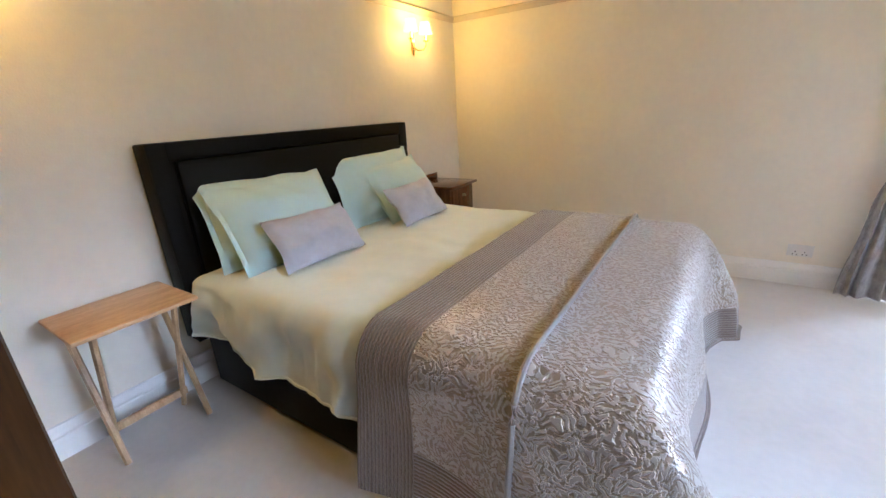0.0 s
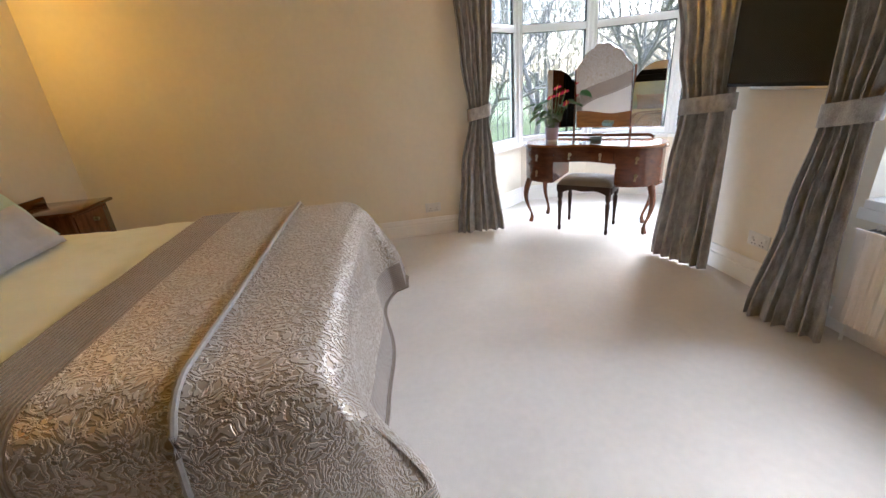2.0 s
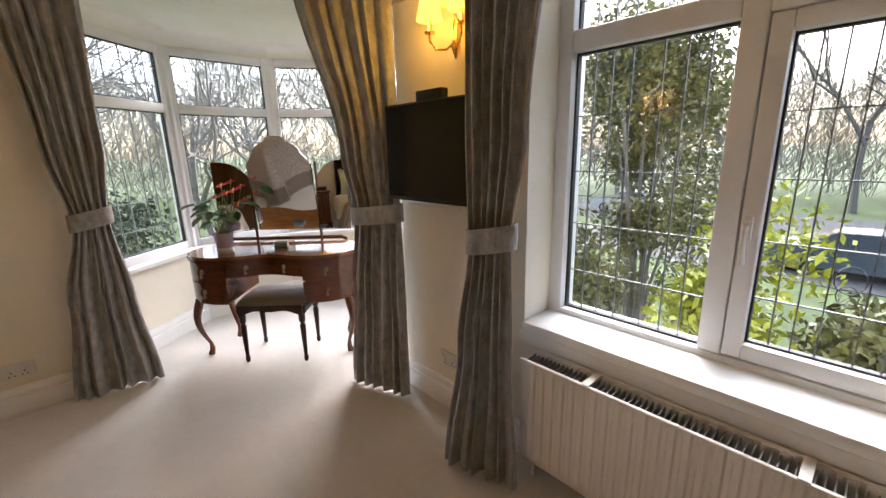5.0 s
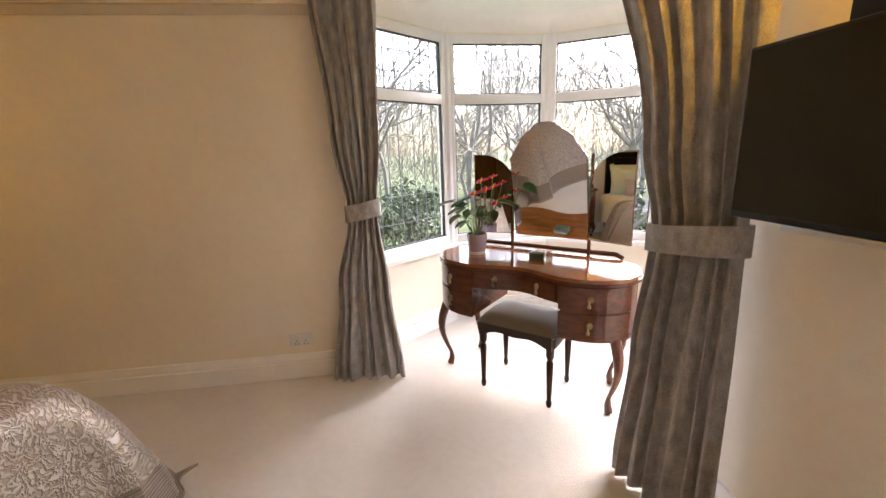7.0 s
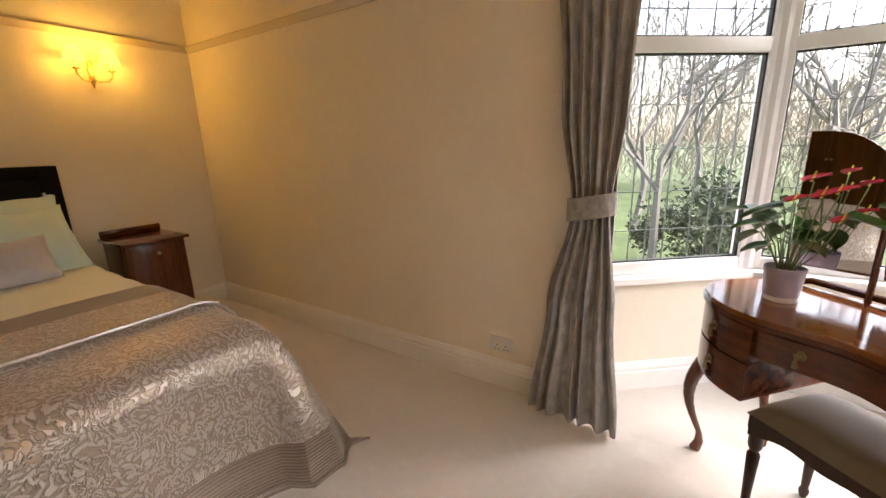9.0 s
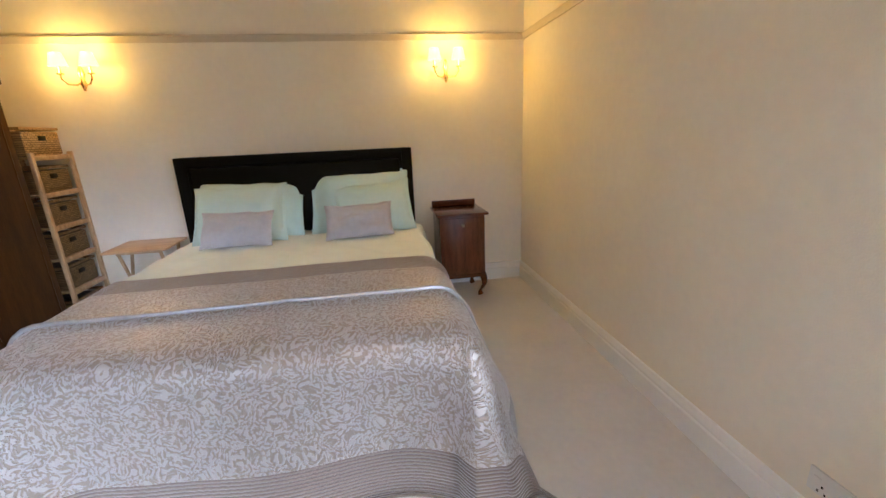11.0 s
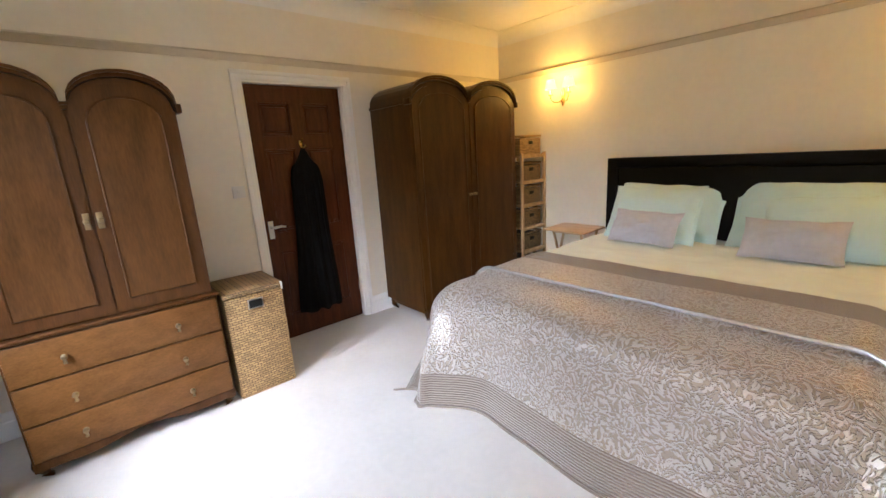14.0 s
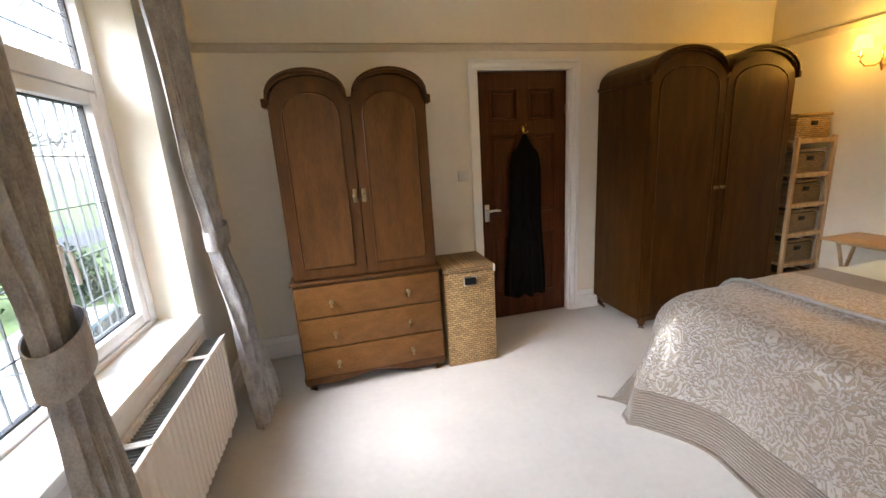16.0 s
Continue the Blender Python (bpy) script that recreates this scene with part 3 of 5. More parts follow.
box(b, d0, d1, YS - 0.2, YS, dh, dh + 0.03)
box(b, d0 - 0.05, d1 + 0.05, YS, YS + 0.016, dh + 0.012, dh + 0.05, 0.004)
box(b, d0 - 0.08, d1 + 0.08, YS, YS + 0.026, dh + 0.05, dh + 0.078, 0.006)
struct("trim_architrave", b, TRIM, "white gloss door lining and architrave", "architrave")
struct("wall_landing", bx(-0.6, 1.3, YS - 0.4, YS - 0.25, -0.12, 2.85), PAINT, "plain wall closing the landing behind the door", "wall")

# ---- bed and bedding ----
BX0, BX1, BY0, BY1, BTOP = -1.90, 0.27, 0.965, 2.795, 0.62
bed = empty("bed", pose(-0.8, 1.88, 0), "super-king divan bed with a black leather headboard against the wall", "bed")
def wb(x0, x1, y0, y1, z0, z1, bev=0.0):
    return bx(x0 + 0.8, x1 + 0.8, y0 - 1.88, y1 - 1.88, z0, z1, bevel=bev)
part("divan_base", wb(BX0 + 0.05, BX1 - 0.01, BY0 + 0.015, BY1 - 0.015, 0.03, 0.36, 0.015), LEATHER, bed, "black upholstered divan base")
for x in (BX0 + 0.15, BX1 - 0.12):
    for y in (BY0 + 0.12, BY1 - 0.12):
        part("glide", lathe(bmesh.new(), [(0.03, 0), (0.03, 0.035)], 12, pose(x + 0.8, y - 1.88, 0)), BLACKP, bed)
part("mattress", wb(BX0 + 0.02, BX1, BY0 + 0.01, BY1 - 0.01, 0.362, BTOP - 0.012, 0.05), DUVET, bed, "deep cream mattress")
hb = part("headboard", wb(-1.955, -1.83, 0.924, 2.784, 0.3, 1.295, 0.012), LEATHER, bed, "padded black leather headboard")
part("headboard_pad", wb(-1.836, -1.805, 1.03, 2.68, 0.5, 1.215, 0.025), LEATHER, hb, "raised leather pad")
hbb = part("headboard_border", bars(bmesh.new(), 0, 1.86, 0.3, 1.295, 0.085, -0.010, 0.0, 0.004), LEATHER, hb, "stitched leather border")
hbb.matrix_basis = pose(-1.832 + 0.8, 0.924 - 1.88, 0, 0, 0, 90)


def wr(x, y, k, amp):
    return amp * (noise.noise(Vector((x * k, y * k, 3.7))) + 0.5 * noise.noise(Vector((x * k * 2.3, y * k * 2.3, 9.1))))


def drape(s, t, x_end, y_lo, y_hi, top, flare, r=0.07):
    """A cloth point s along the bed and t across it, hanging over the foot and the sides."""
    dx, dy = max(0.0, s - x_end + r), max(0.0, y_lo + r - t, t - y_hi + r)
    side = -1 if t < (y_lo + y_hi) / 2 else 1
    d = (dx ** 6 + dy ** 6) ** (1 / 6)
    a = min(d / (r * 1.57), 1.0) * math.pi / 2
    out, drop = r * math.sin(a), r * (1 - math.cos(a)) + max(0.0, d - r * 1.57)
    out += flare * smooth(drop / 0.6) * drop / 0.6
    h = math.hypot(dx, dy)
    ux, uy = (dx / h, dy / h) if h else (0.0, 0.0)
    both = min(dx, dy)
    x = min(s, x_end - r) + out * ux + both * 0.26 * (1 if dx else 0)
    y = min(max(t, y_lo + r), y_hi - r) + side * (out * uy + both * 0.10)
    z = top - drop
    if z < 0.012:
        x, y, z = x + ux * (0.012 - z) * 0.7, y + side * uy * (0.012 - z) * 0.7, 0.012
    return x, y, z


def duvet_at(u, v):
    s = lerp(-1.80, 0.20, u)
    t = lerp(0.965 - 0.34, 2.795 + 0.36, v)
    x, y, z = drape(s, t, 9.0, 0.955, 2.805, BTOP + 0.035, 0.035)
    hang = smooth((0.955 + 0.1 - t) / 0.3) + smooth((t - 2.70) / 0.3)
    z += wr(s, t, 4, 0.012) + 0.012 * smooth(hang) * noise.noise(Vector((s * 9, t * 3, 1.0)))
    fold = wr(s * 1.8, t * 0.8, 4, 0.042) * hang
    crease = 0.05 * (1 - abs(2.2 * noise.noise(Vector((s * 3.2 + t * 2.5, t * 2.0 - s, 5.0))))) * smooth(hang)
    fold = (fold + crease) * smooth((-0.55 - s) / 0.2) - 0.03 * smooth((s + 0.7) / 0.15) * smooth(hang)
    z += 0.010 * (1 - abs(2.4 * noise.noise(Vector((s * 2.6 - t, t * 2.2 + s, 8.0))))) * smooth((-0.5 - s) / 0.2)
    y += -fold if t < 1.8 else fold
    lift = 0.10 * smooth((-1.35 - s) / 0.45) * smooth(hang)
    return x, y, z + lift + 0.012 * math.sin(4 * s) * hang
duvet = tagged(part("duvet", sheet(duvet_at, 90, 110, 0.02), DUVET), "rumpled pale mint-cream cotton duvet over the bed", "duvet")

for edge in (0.0, 1.0):
    part("hem", tube(bmesh.new(), [Vector(duvet_at(k / 60, edge)) for k in range(61)], 0.007, 6), DUVET, duvet, "stitched cotton hem")

quilt = empty("quilt", pose(0, 0, 0), "taupe damask quilt with velvet borders over the bed foot", "quilt")
QS = (-0.65, 0.27 + 0.67)
QT = (0.955 - 0.58, 2.805 + 0.60)
QTOP = BTOP + 0.062


def fold_s(t):
    """Where the turned-back edge lies, a little askew to the bed."""
    return -0.075


def quilt_at(s, t):
    x, y, z = drape(s, t, 0.31, 0.915, 2.845, QTOP, 0.06, 0.15)
    low = smooth((QTOP - z) / 0.5)
    wave = 0.13 * math.exp(-((t - 0.98) / 0.17) ** 2) - 0.05 * math.exp(-((t - 1.32) / 0.16) ** 2) + 0.10 * math.exp(-((t - 2.85) / 0.22) ** 2) + 0.02 * math.sin(t * 7.0)
    if s > 0.16:
        x += low * wave * smooth((s - 0.16) / 0.3)
    sw = math.sin(s * 7.0 + 1.0) * 0.035 * low
    if t < 0.915 or t > 2.845:
        y += sw + 0.09 * low if t > 2 else -sw
    z += wr(s, t, 3, 0.006) * (1 - low) + 0.014 * (1 - smooth((s - fold_s(t)) / 0.03)) * (1 - low)
    return x, y, max(z, 0.012)


def quilt_piece(name, s0, s1, t0, t1, material, along, label):
    nu, nv = max(3, int((s1 - s0) / 0.022)), max(3, int((t1 - t0) / 0.022))
    bm = sheet(lambda u, v: quilt_at(lerp(s0, s1, u), lerp(t0, t1, v)), nu, nv, 0.012, (s1 - s0, t1 - t0))
    if along:
        lay = bm.loops.layers.uv.active
        for q in bm.faces:
            for lp in q.loops:
                lp[lay].uv = (lp[lay].uv[1], lp[lay].uv[0])
    part(name, bm, material, quilt, label)


BW = 0.21
quilt_piece("damask_panel", QS[0] + 0.22, QS[1] - BW, QT[0] + BW, QT[1] - BW, DAMASK, False, "embossed scrolling taupe damask panel")
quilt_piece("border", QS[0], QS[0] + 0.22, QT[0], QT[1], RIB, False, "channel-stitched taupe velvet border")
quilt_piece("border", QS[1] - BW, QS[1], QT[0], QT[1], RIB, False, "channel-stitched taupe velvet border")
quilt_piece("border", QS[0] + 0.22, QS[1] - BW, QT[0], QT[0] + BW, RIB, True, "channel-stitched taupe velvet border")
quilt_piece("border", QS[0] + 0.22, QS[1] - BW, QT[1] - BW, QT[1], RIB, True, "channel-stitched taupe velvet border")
pts = [Vector(quilt_at(fold_s(lerp(QT[0] + 0.02, QT[1] - 0.02, k / 60)), lerp(QT[0] + 0.02, QT[1] - 0.02, k / 60))) + Vector((0, 0, 0.012)) for k in range(61)]
part("piping", tube(bmesh.new(), pts, 0.010, 8), SATIN, quilt, "silvery satin turned-back edge")


def pillow(name, w, h, t, m, material, label, category, flange=0.0, seed=0.0, group=""):
    core = 1 - flange
    def side(sg):
        def f(u, v):
            a, b = 2 * u - 1, 2 * v - 1
            ca, cb = min(abs(a) / core, 1), min(abs(b) / core, 1)
            th = (1 - ca ** 2.6) ** 0.62 * (1 - cb ** 2.6) ** 0.62
            pin = 1 - 0.05 * (1 - abs(b) ** 2) * abs(a) ** 3
            pin2 = 1 - 0.07 * (1 - abs(a) ** 2) * abs(b) ** 3
            rim_ = min(1.0, (1 - max(abs(a), abs(b))) / 0.06)
            z = sg * (t * th + 0.004 * rim_) + wr(a + seed, b, 1.6, 0.016) + wr(a * 2 + seed, b * 2 + sg * 3, 1.5, 0.010) * th
            return a * w / 2 * pin, b * h / 2 * pin2 + wr(a * 2, seed, 1.0, 0.006), z
        return f
    bm = sheet(side(1), 26, 20)
    other = sheet(side(-1), 26, 20)
    me = bpy.data.meshes.new("tmp")
    other.to_mesh(me)
    other.free()
    bm.from_mesh(me)
    bpy.data.meshes.remove(me)
    bmesh.ops.remove_doubles(bm, verts=bm.verts, dist=0.0003)
    ob = tagged(part(name, bm, material), label, category, group)
    ob.matrix_basis = m
    return ob


ZB = BTOP + 0.04
pillow("pillow", 0.84, 0.50, 0.105, pose(-1.74, 1.46, ZB + 0.215, 64, 3, 91), MINT, "plump mint cotton pillow leaning on the headboard", "pillow", 0.10, 1.0, "pillows")
pillow("pillow", 0.70, 0.49, 0.105, pose(-1.61, 1.42, ZB + 0.20, 58, -1, 89), MINT, "pale mint oxford pillow in front of another", "pillow", 0.08, 2.0, "pillows")
pillow("pillow", 0.82, 0.54, 0.105, pose(-1.74, 2.33, ZB + 0.225, 66, 0, 88), MINT, "plump mint oxford pillow leaning on the headboard", "pillow", 0.10, 3.0, "pillows")
pillow("pillow", 0.64, 0.46, 0.105, pose(-1.61, 2.43, ZB + 0.185, 56, -3, 92), MINT, "pale mint pillow slumped against another", "pillow", 0.08, 4.0, "pillows")
pillow("cushion", 0.51, 0.29, 0.06, pose(-1.41, 1.44, ZB + 0.125, 54, 0, 88), LILAC, "small oblong lilac-grey cushion on the bed", "cushion", 0.0, 5.0, "cushions")
pillow("cushion", 0.51, 0.29, 0.06, pose(-1.41, 2.32, ZB + 0.125, 54, 0, 92), LILAC, "small oblong lilac-grey cushion on the bed", "cushion", 0.0, 6.0, "cushions")

# ---- folding table beside the bed ----
ft = empty("folding_table", pose(-1.74, 0.64, 0), "light wooden folding tray table beside the bed", "folding table")
part("tabletop", bx(-0.195, 0.19, -0.225, 0.225, 0.632, 0.652, bevel=0.008), BEECH, ft, "honey-coloured beech top")
for y in (-0.175, 0.175):
    s = 0.02 if y < 0 else -0.02
    part("leg", tube(bmesh.new(), [(-0.13, y, 0.63), (-0.01, y, 0.30), (0.09, y, 0.006)], 0.014, 6), PINE, ft)
    part("leg", tube(bmesh.new(), [(0.12, y + s * 1.4, 0.63), (0.0, y + s * 1.4, 0.30), (-0.11, y + s * 1.4, 0.006)], 0.014, 6), PINE, ft)
part("cross_bar", bx(-0.095, -0.075, -0.17, 0.17, 0.07, 0.11, bevel=0.004), PINE, ft)
part("cross_bar", bx(-0.10, -0.075, -0.16, 0.16, 0.607, 0.631, bevel=0.004), PINE, ft)
part("cross_bar", bx(0.10, 0.125, -0.16, 0.16, 0.607, 0.631, bevel=0.004), PINE, ft)


def cabriole(h, out=(1, -1), r=0.03):
    """A curved leg from the top at z = h down to a pad foot, bowing outward."""
    o = Vector((out[0], out[1], 0)).normalized()
    pts, rad = [], []
    for k in range(11):
        t = k / 10
        bow = 0.035 * math.sin(t * math.pi * 1.35) - 0.01 * t + 0.03 * max(0.0, t - 0.85) / 0.15
        pts.append(o * bow * (h / 0.3) ** 0.5 + Vector((0, 0, h * (1 - t) + 0.008 * t)))
        rad.append(r * (1.15 - 0.72 * smooth(t * 1.15)) + (r * 0.45 * smooth((t - 0.82) / 0.14)))
    return tube(bmesh.new(), pts, rad, 10)


def knob(mat_parent, x, y, z, drop=False):
    k = lathe(bmesh.new(), [(0.012, 0), (0.014, 0.003), (0.005, 0.008), (0.006, 0.014), (0.013, 0.02), (0.011, 0.027), (0.004, 0.029)], 12, pose(x, y, z, -90, 0, 0))
    if drop:
        tube(k, [(x, y + 0.016, z), (x, y + 0.022, z - 0.012), (x, y + 0.02, z - 0.03)], [0.004, 0.005, 0.009], 8)
    return part("knob", k, AGED, mat_parent, "aged brass drop knob")


# ---- nightstand: faces +x, local y is the front ----
ns = empty("nightstand", pose(-1.945, 3.15, 0, 0, 0, -90), "red mahogany pot cupboard on short cabriole legs", "nightstand")
part("body", bx(-0.19, 0.19, 0.0, 0.40, 0.215, 0.735, bevel=0.004), MAHOG_V, ns)
part("top", bx(-0.215, 0.215, -0.005, 0.44, 0.735, 0.757, bevel=0.006), MAHOG, ns, "moulded mahogany top")
part("upstand", bx(-0.20, 0.20, 0.0, 0.018, 0.757, 0.81, bevel=0.006), MAHOG, ns, "shallow upstand at the back")
dr = part("door", bx(-0.17, 0.17, 0.40, 0.412, 0.245, 0.715, bevel=0.003), MAHOG_V, ns, "plain veneered cupboard door")
knob(dr, 0.0, 0.41, 0.655)
part("apron", bx(-0.19, 0.19, 0.375, 0.405, 0.185, 0.22, bevel=0.008), MAHOG, ns)
for sx in (-1, 1):
    for y in (0.04, 0.37):
        lg = part("leg", cabriole(0.215, (sx, 1 if y > 0.2 else -0.2), 0.03), MAHOG, ns)
        lg.matrix_basis = pose(sx * 0.165, y, 0)


# ---- arched cabinets: two rounded tops side by side ----
def arch_line(hw, z_side, rise, n=14, gap=0.012):
    """The top outline over two arches, from -hw to hw."""
    out = [(-hw, z_side)]
    for c in (-hw / 2, hw / 2):
        r = hw / 2 - gap
        for k in range(n + 1):
            a = math.pi * (1 - k / n)
            out.append((c + r * math.cos(a), z_side + rise * math.sin(a) ** 0.85 if 0 < k < n else z_side))
    out.append((hw, z_side))
    return out


def leaf_outline(x0, x1, z0, z1, rise, n=14):
    """A door outline with an arched top."""
    c, r = (x0 + x1) / 2, (x1 - x0) / 2
    return [(x0, z0), (x1, z0)] + [(c + r * math.cos(math.pi * k / n), z1 + rise * max(0.0, math.sin(math.pi * k / n)) ** 0.85) for k in range(n + 1)]


def ribbon(bm, line, t, y0, y1):
    """A band t thick following an outline."""
    for (ax, az), (cx, cz) in zip(line, line[1:]):
        prism(bm, [(ax, az), (cx, cz), (cx, cz + t), (ax, az + t)], y0, y1, "y")
    return bm


def arched_case(thing, hw, depth, z0, z_side, rise, wood_a, wood_b, keyside):
    """Carcass, cornice and two doors; the front is at y = depth."""
    prof = [(-hw, z0), (hw, z0)] + arch_line(hw, z_side, rise)[::-1]
    part("carcass", prism(bmesh.new(), prof, 0.0, depth, "y"), wood_a, thing)
    top = arch_line(hw + 0.012, z_side, rise + 0.004)
    c = ribbon(bmesh.new(), top, 0.022, 0.0, depth + 0.02)
    ribbon(c, arch_line(hw + 0.018, z_side + 0.018, rise + 0.004), 0.014, depth - 0.02, depth + 0.036)
    for s in (-1, 1):
        box(c, min(s * hw, s * (hw + 0.025)), max(s * hw, s * (hw + 0.025)), depth - 0.05, depth + 0.036, z_side - 0.012, z_side + 0.034, 0.005)
    part("cornice", c, wood_a, thing, "dark moulded cornice over two arches")
    for s in (-1, 1):
        x0, x1 = (-hw + 0.008, -0.004) if s < 0 else (0.004, hw - 0.008)
        d = part("door", prism(bmesh.new(), leaf_outline(x0, x1, z0 + 0.012, z_side - 0.03, rise), depth, depth + 0.018, "y"), wood_a, thing, "arched veneered door")
        pm = 0.062
        b = prism(bmesh.new(), leaf_outline(x0 + pm, x1 - pm, z0 + 0.075, z_side - 0.07, rise * 0.86), depth + 0.018, depth + 0.023, "y")
        part("panel", b, wood_b, d, "figured veneer panel")
        edge = leaf_outline(x0 + pm, x1 - pm, z0 + 0.075, z_side - 0.07, rise * 0.86)
        part("beading", tube(bmesh.new(), [(px, depth + 0.021, pz) for px, pz in edge + edge[:1]], 0.006, 6), wood_a, d)
        if keyside > 1.1:
            part("lock_plate", bx(s * 0.025 - 0.013, s * 0.025 + 0.013, depth + 0.018, depth + 0.022, keyside - 0.04, keyside + 0.04, bevel=0.003), AGED, d)
        knob(d, s * 0.028, depth + 0.02, keyside)


# linen press: arched cupboard over three drawers, against the door wall
lp = empty("linen_press", pose(1.76, YS + 0.02, 0), "walnut linen press with twin arched doors over three drawers", "linen press")
DEP = 0.60
arched_case(lp, 0.435, DEP - 0.02, 0.735, 1.735, 0.15, WALNUT, PANELW, 1.22)
part("chest_body", bx(-0.45, 0.45, 0.0, DEP, 0.10, 0.715, bevel=0.004), WALNUT, lp)
part("waist_moulding", bx(-0.462, 0.462, 0.0, DEP + 0.022, 0.715, 0.735, bevel=0.007), WALNUT, lp)
for a, c in ((0.508, 0.702), (0.305, 0.498), (0.112, 0.295)):
    d = part("drawer", bx(-0.44, 0.44, DEP - 0.01, DEP + 0.014, a, c, bevel=0.004), WALNUT_X, lp, "mid-brown veneered drawer front")
    for x in (-0.235, 0.235):
        knob(d, x, DEP + 0.012, (a + c) / 2 - 0.005, True)
ap = [(-0.45, 0.105), (0.45, 0.105)] + [(0.45 - 0.90 * k / 16, 0.045 + 0.035 * abs(math.sin(k / 16 * math.pi)) + 0.012 * math.cos(k * math.pi / 4)) for k in range(17)]
part("apron", prism(bmesh.new(), ap, DEP - 0.03, DEP + 0.002, "y"), WALNUT, lp, "shaped apron")
for sx in (-1, 1):
    for y in (0.05, DEP - 0.035):
        lg = part("leg", cabriole(0.11, (sx, 1 if y > 0.3 else -0.2), 0.03), WARD_DARK, lp)
        lg.matrix_basis = pose(sx * 0.42, y, 0)

# wardrobe: taller, full-length doors
wd = empty("wardrobe", pose(-0.855, YS + 0.02, 0), "dark oak wardrobe with two arched full-length doors", "wardrobe")
arched_case(wd, 0.625, 0.565, 0.12, 1.825, 0.175, WARD_DARK, WARD_DARK, 1.06)
part("plinth", bx(-0.60, 0.60, 0.01, 0.57, 0.07, 0.12, bevel=0.006), WARD_DARK, wd)
for sx in (-1, 1):
    for y in (0.05, 0.545):
        lg = part("leg", cabriole(0.075, (sx, 1 if y > 0.3 else -0.2), 0.028), WARD_DARK, wd)
        lg.matrix_basis = pose(sx * 0.575, y, 0)

# laundry hamper
hp = empty("laundry_hamper", pose(1.105, -0.045, 0), "square seagrass laundry hamper with a hinged lid", "laundry hamper")
part("body", bx(-0.175, 0.175, -0.19, 0.205, 0.0, 0.66, bevel=0.012), WICKER, hp)
part("lid", bx(-0.182, 0.182, -0.2, 0.212, 0.662, 0.698, bevel=0.012), WICKER_D, hp, "woven lid")
part("handle_hole", bx(-0.04, 0.04, 0.203, 0.209, 0.575, 0.625, bevel=0.002), BLACKP, hp, "dark cut-out handle with metal rim")
part("handle_rim", bars(bmesh.new(), -0.045, 0.045, 0.57, 0.63, 0.006, 0.203, 0.212, 0), STEEL, hp)
part("loop", tube(bmesh.new(), [(-0.165, 0.205, 0.695), (-0.165, 0.222, 0.70), (-0.165, 0.222, 0.655)], 0.006, 6), WHITEP, hp)


# narrow shelf unit with baskets
sh = empty("shelf_unit", pose(-1.755, -0.01, 0), "narrow pale pine shelf unit holding baskets", "shelf unit")
for sx in (-1, 1):
    for y in (-0.17, 0.17):
        part("upright", bx(sx * 0.19 - 0.014, sx * 0.19 + 0.014, y - 0.014, y + 0.014, 0, 1.385, bevel=0.003), PINE, sh)
LEV = [0.10, 0.37, 0.62, 0.86, 1.10, 1.36]
for z in LEV:
    part("shelf", bx(-0.176, 0.176, -0.156, 0.156, z - 0.018, z, bevel=0.003), PINE, sh)
    for y in (-0.17, 0.17):
        part("rail", bx(-0.176, 0.176, y - 0.01, y + 0.01, z - 0.03, z + 0.005, bevel=0.002), PINE, sh)


def basket(x, y, z, w, d, h, material, label):
    b = empty("basket", pose(x, y, z), label, "basket", "baskets on the shelf unit")
    body = bx(-w / 2, w / 2, -d / 2, d / 2, 0, h, bevel=0.015)
    part("body", body, material, b)
    rm = part("rim", bars(bmesh.new(), -w / 2 - 0.004, w / 2 + 0.004, -d / 2 - 0.004, d / 2 + 0.004, 0.014, 0, 0.02, 0.004), material, b)
    rm.matrix_basis = pose(0, 0, h + 0.008, 90, 0, 0)
    part("handle_hole", bx(-0.035, 0.035, d / 2 - 0.004, d / 2 + 0.003, h * 0.62, h * 0.82, bevel=0.002), BLACKP, b, "dark cut-out handle")
    return b


for z in LEV[:-1]:
    basket(-1.755, -0.01, z, 0.34, 0.29, 0.16, WICKER_D, "brown wicker basket on a pine shelf")
basket(-1.755, -0.01, LEV[-1] + 0.0, 0.35, 0.28, 0.17, WICKER, "pale woven basket on top of the shelves")

# black garment on a brass hook behind the door
hk = empty("coat_hook", pose(0.40, YS - 0.05, 1.54), "small brass coat hook on the door", "coat hook")
part("plate", bx(-0.014, 0.014, 0, 0.006, 0, 0.06, bevel=0.003), BRASS, hk)
part("prong", tube(bmesh.new(), [(0, 0.004, 0.045), (0, 0.03, 0.05), (0, 0.045, 0.07)], [0.006, 0.006, 0.009], 8), BRASS, hk)
for s in (-1, 1):
    part("prong", tube(bmesh.new(), [(0, 0.004, 0.012), (s * 0.015, 0.025, 0.005), (s * 0.028, 0.032, 0.022)], [0.006, 0.005, 0.007], 8), BRASS, hk)


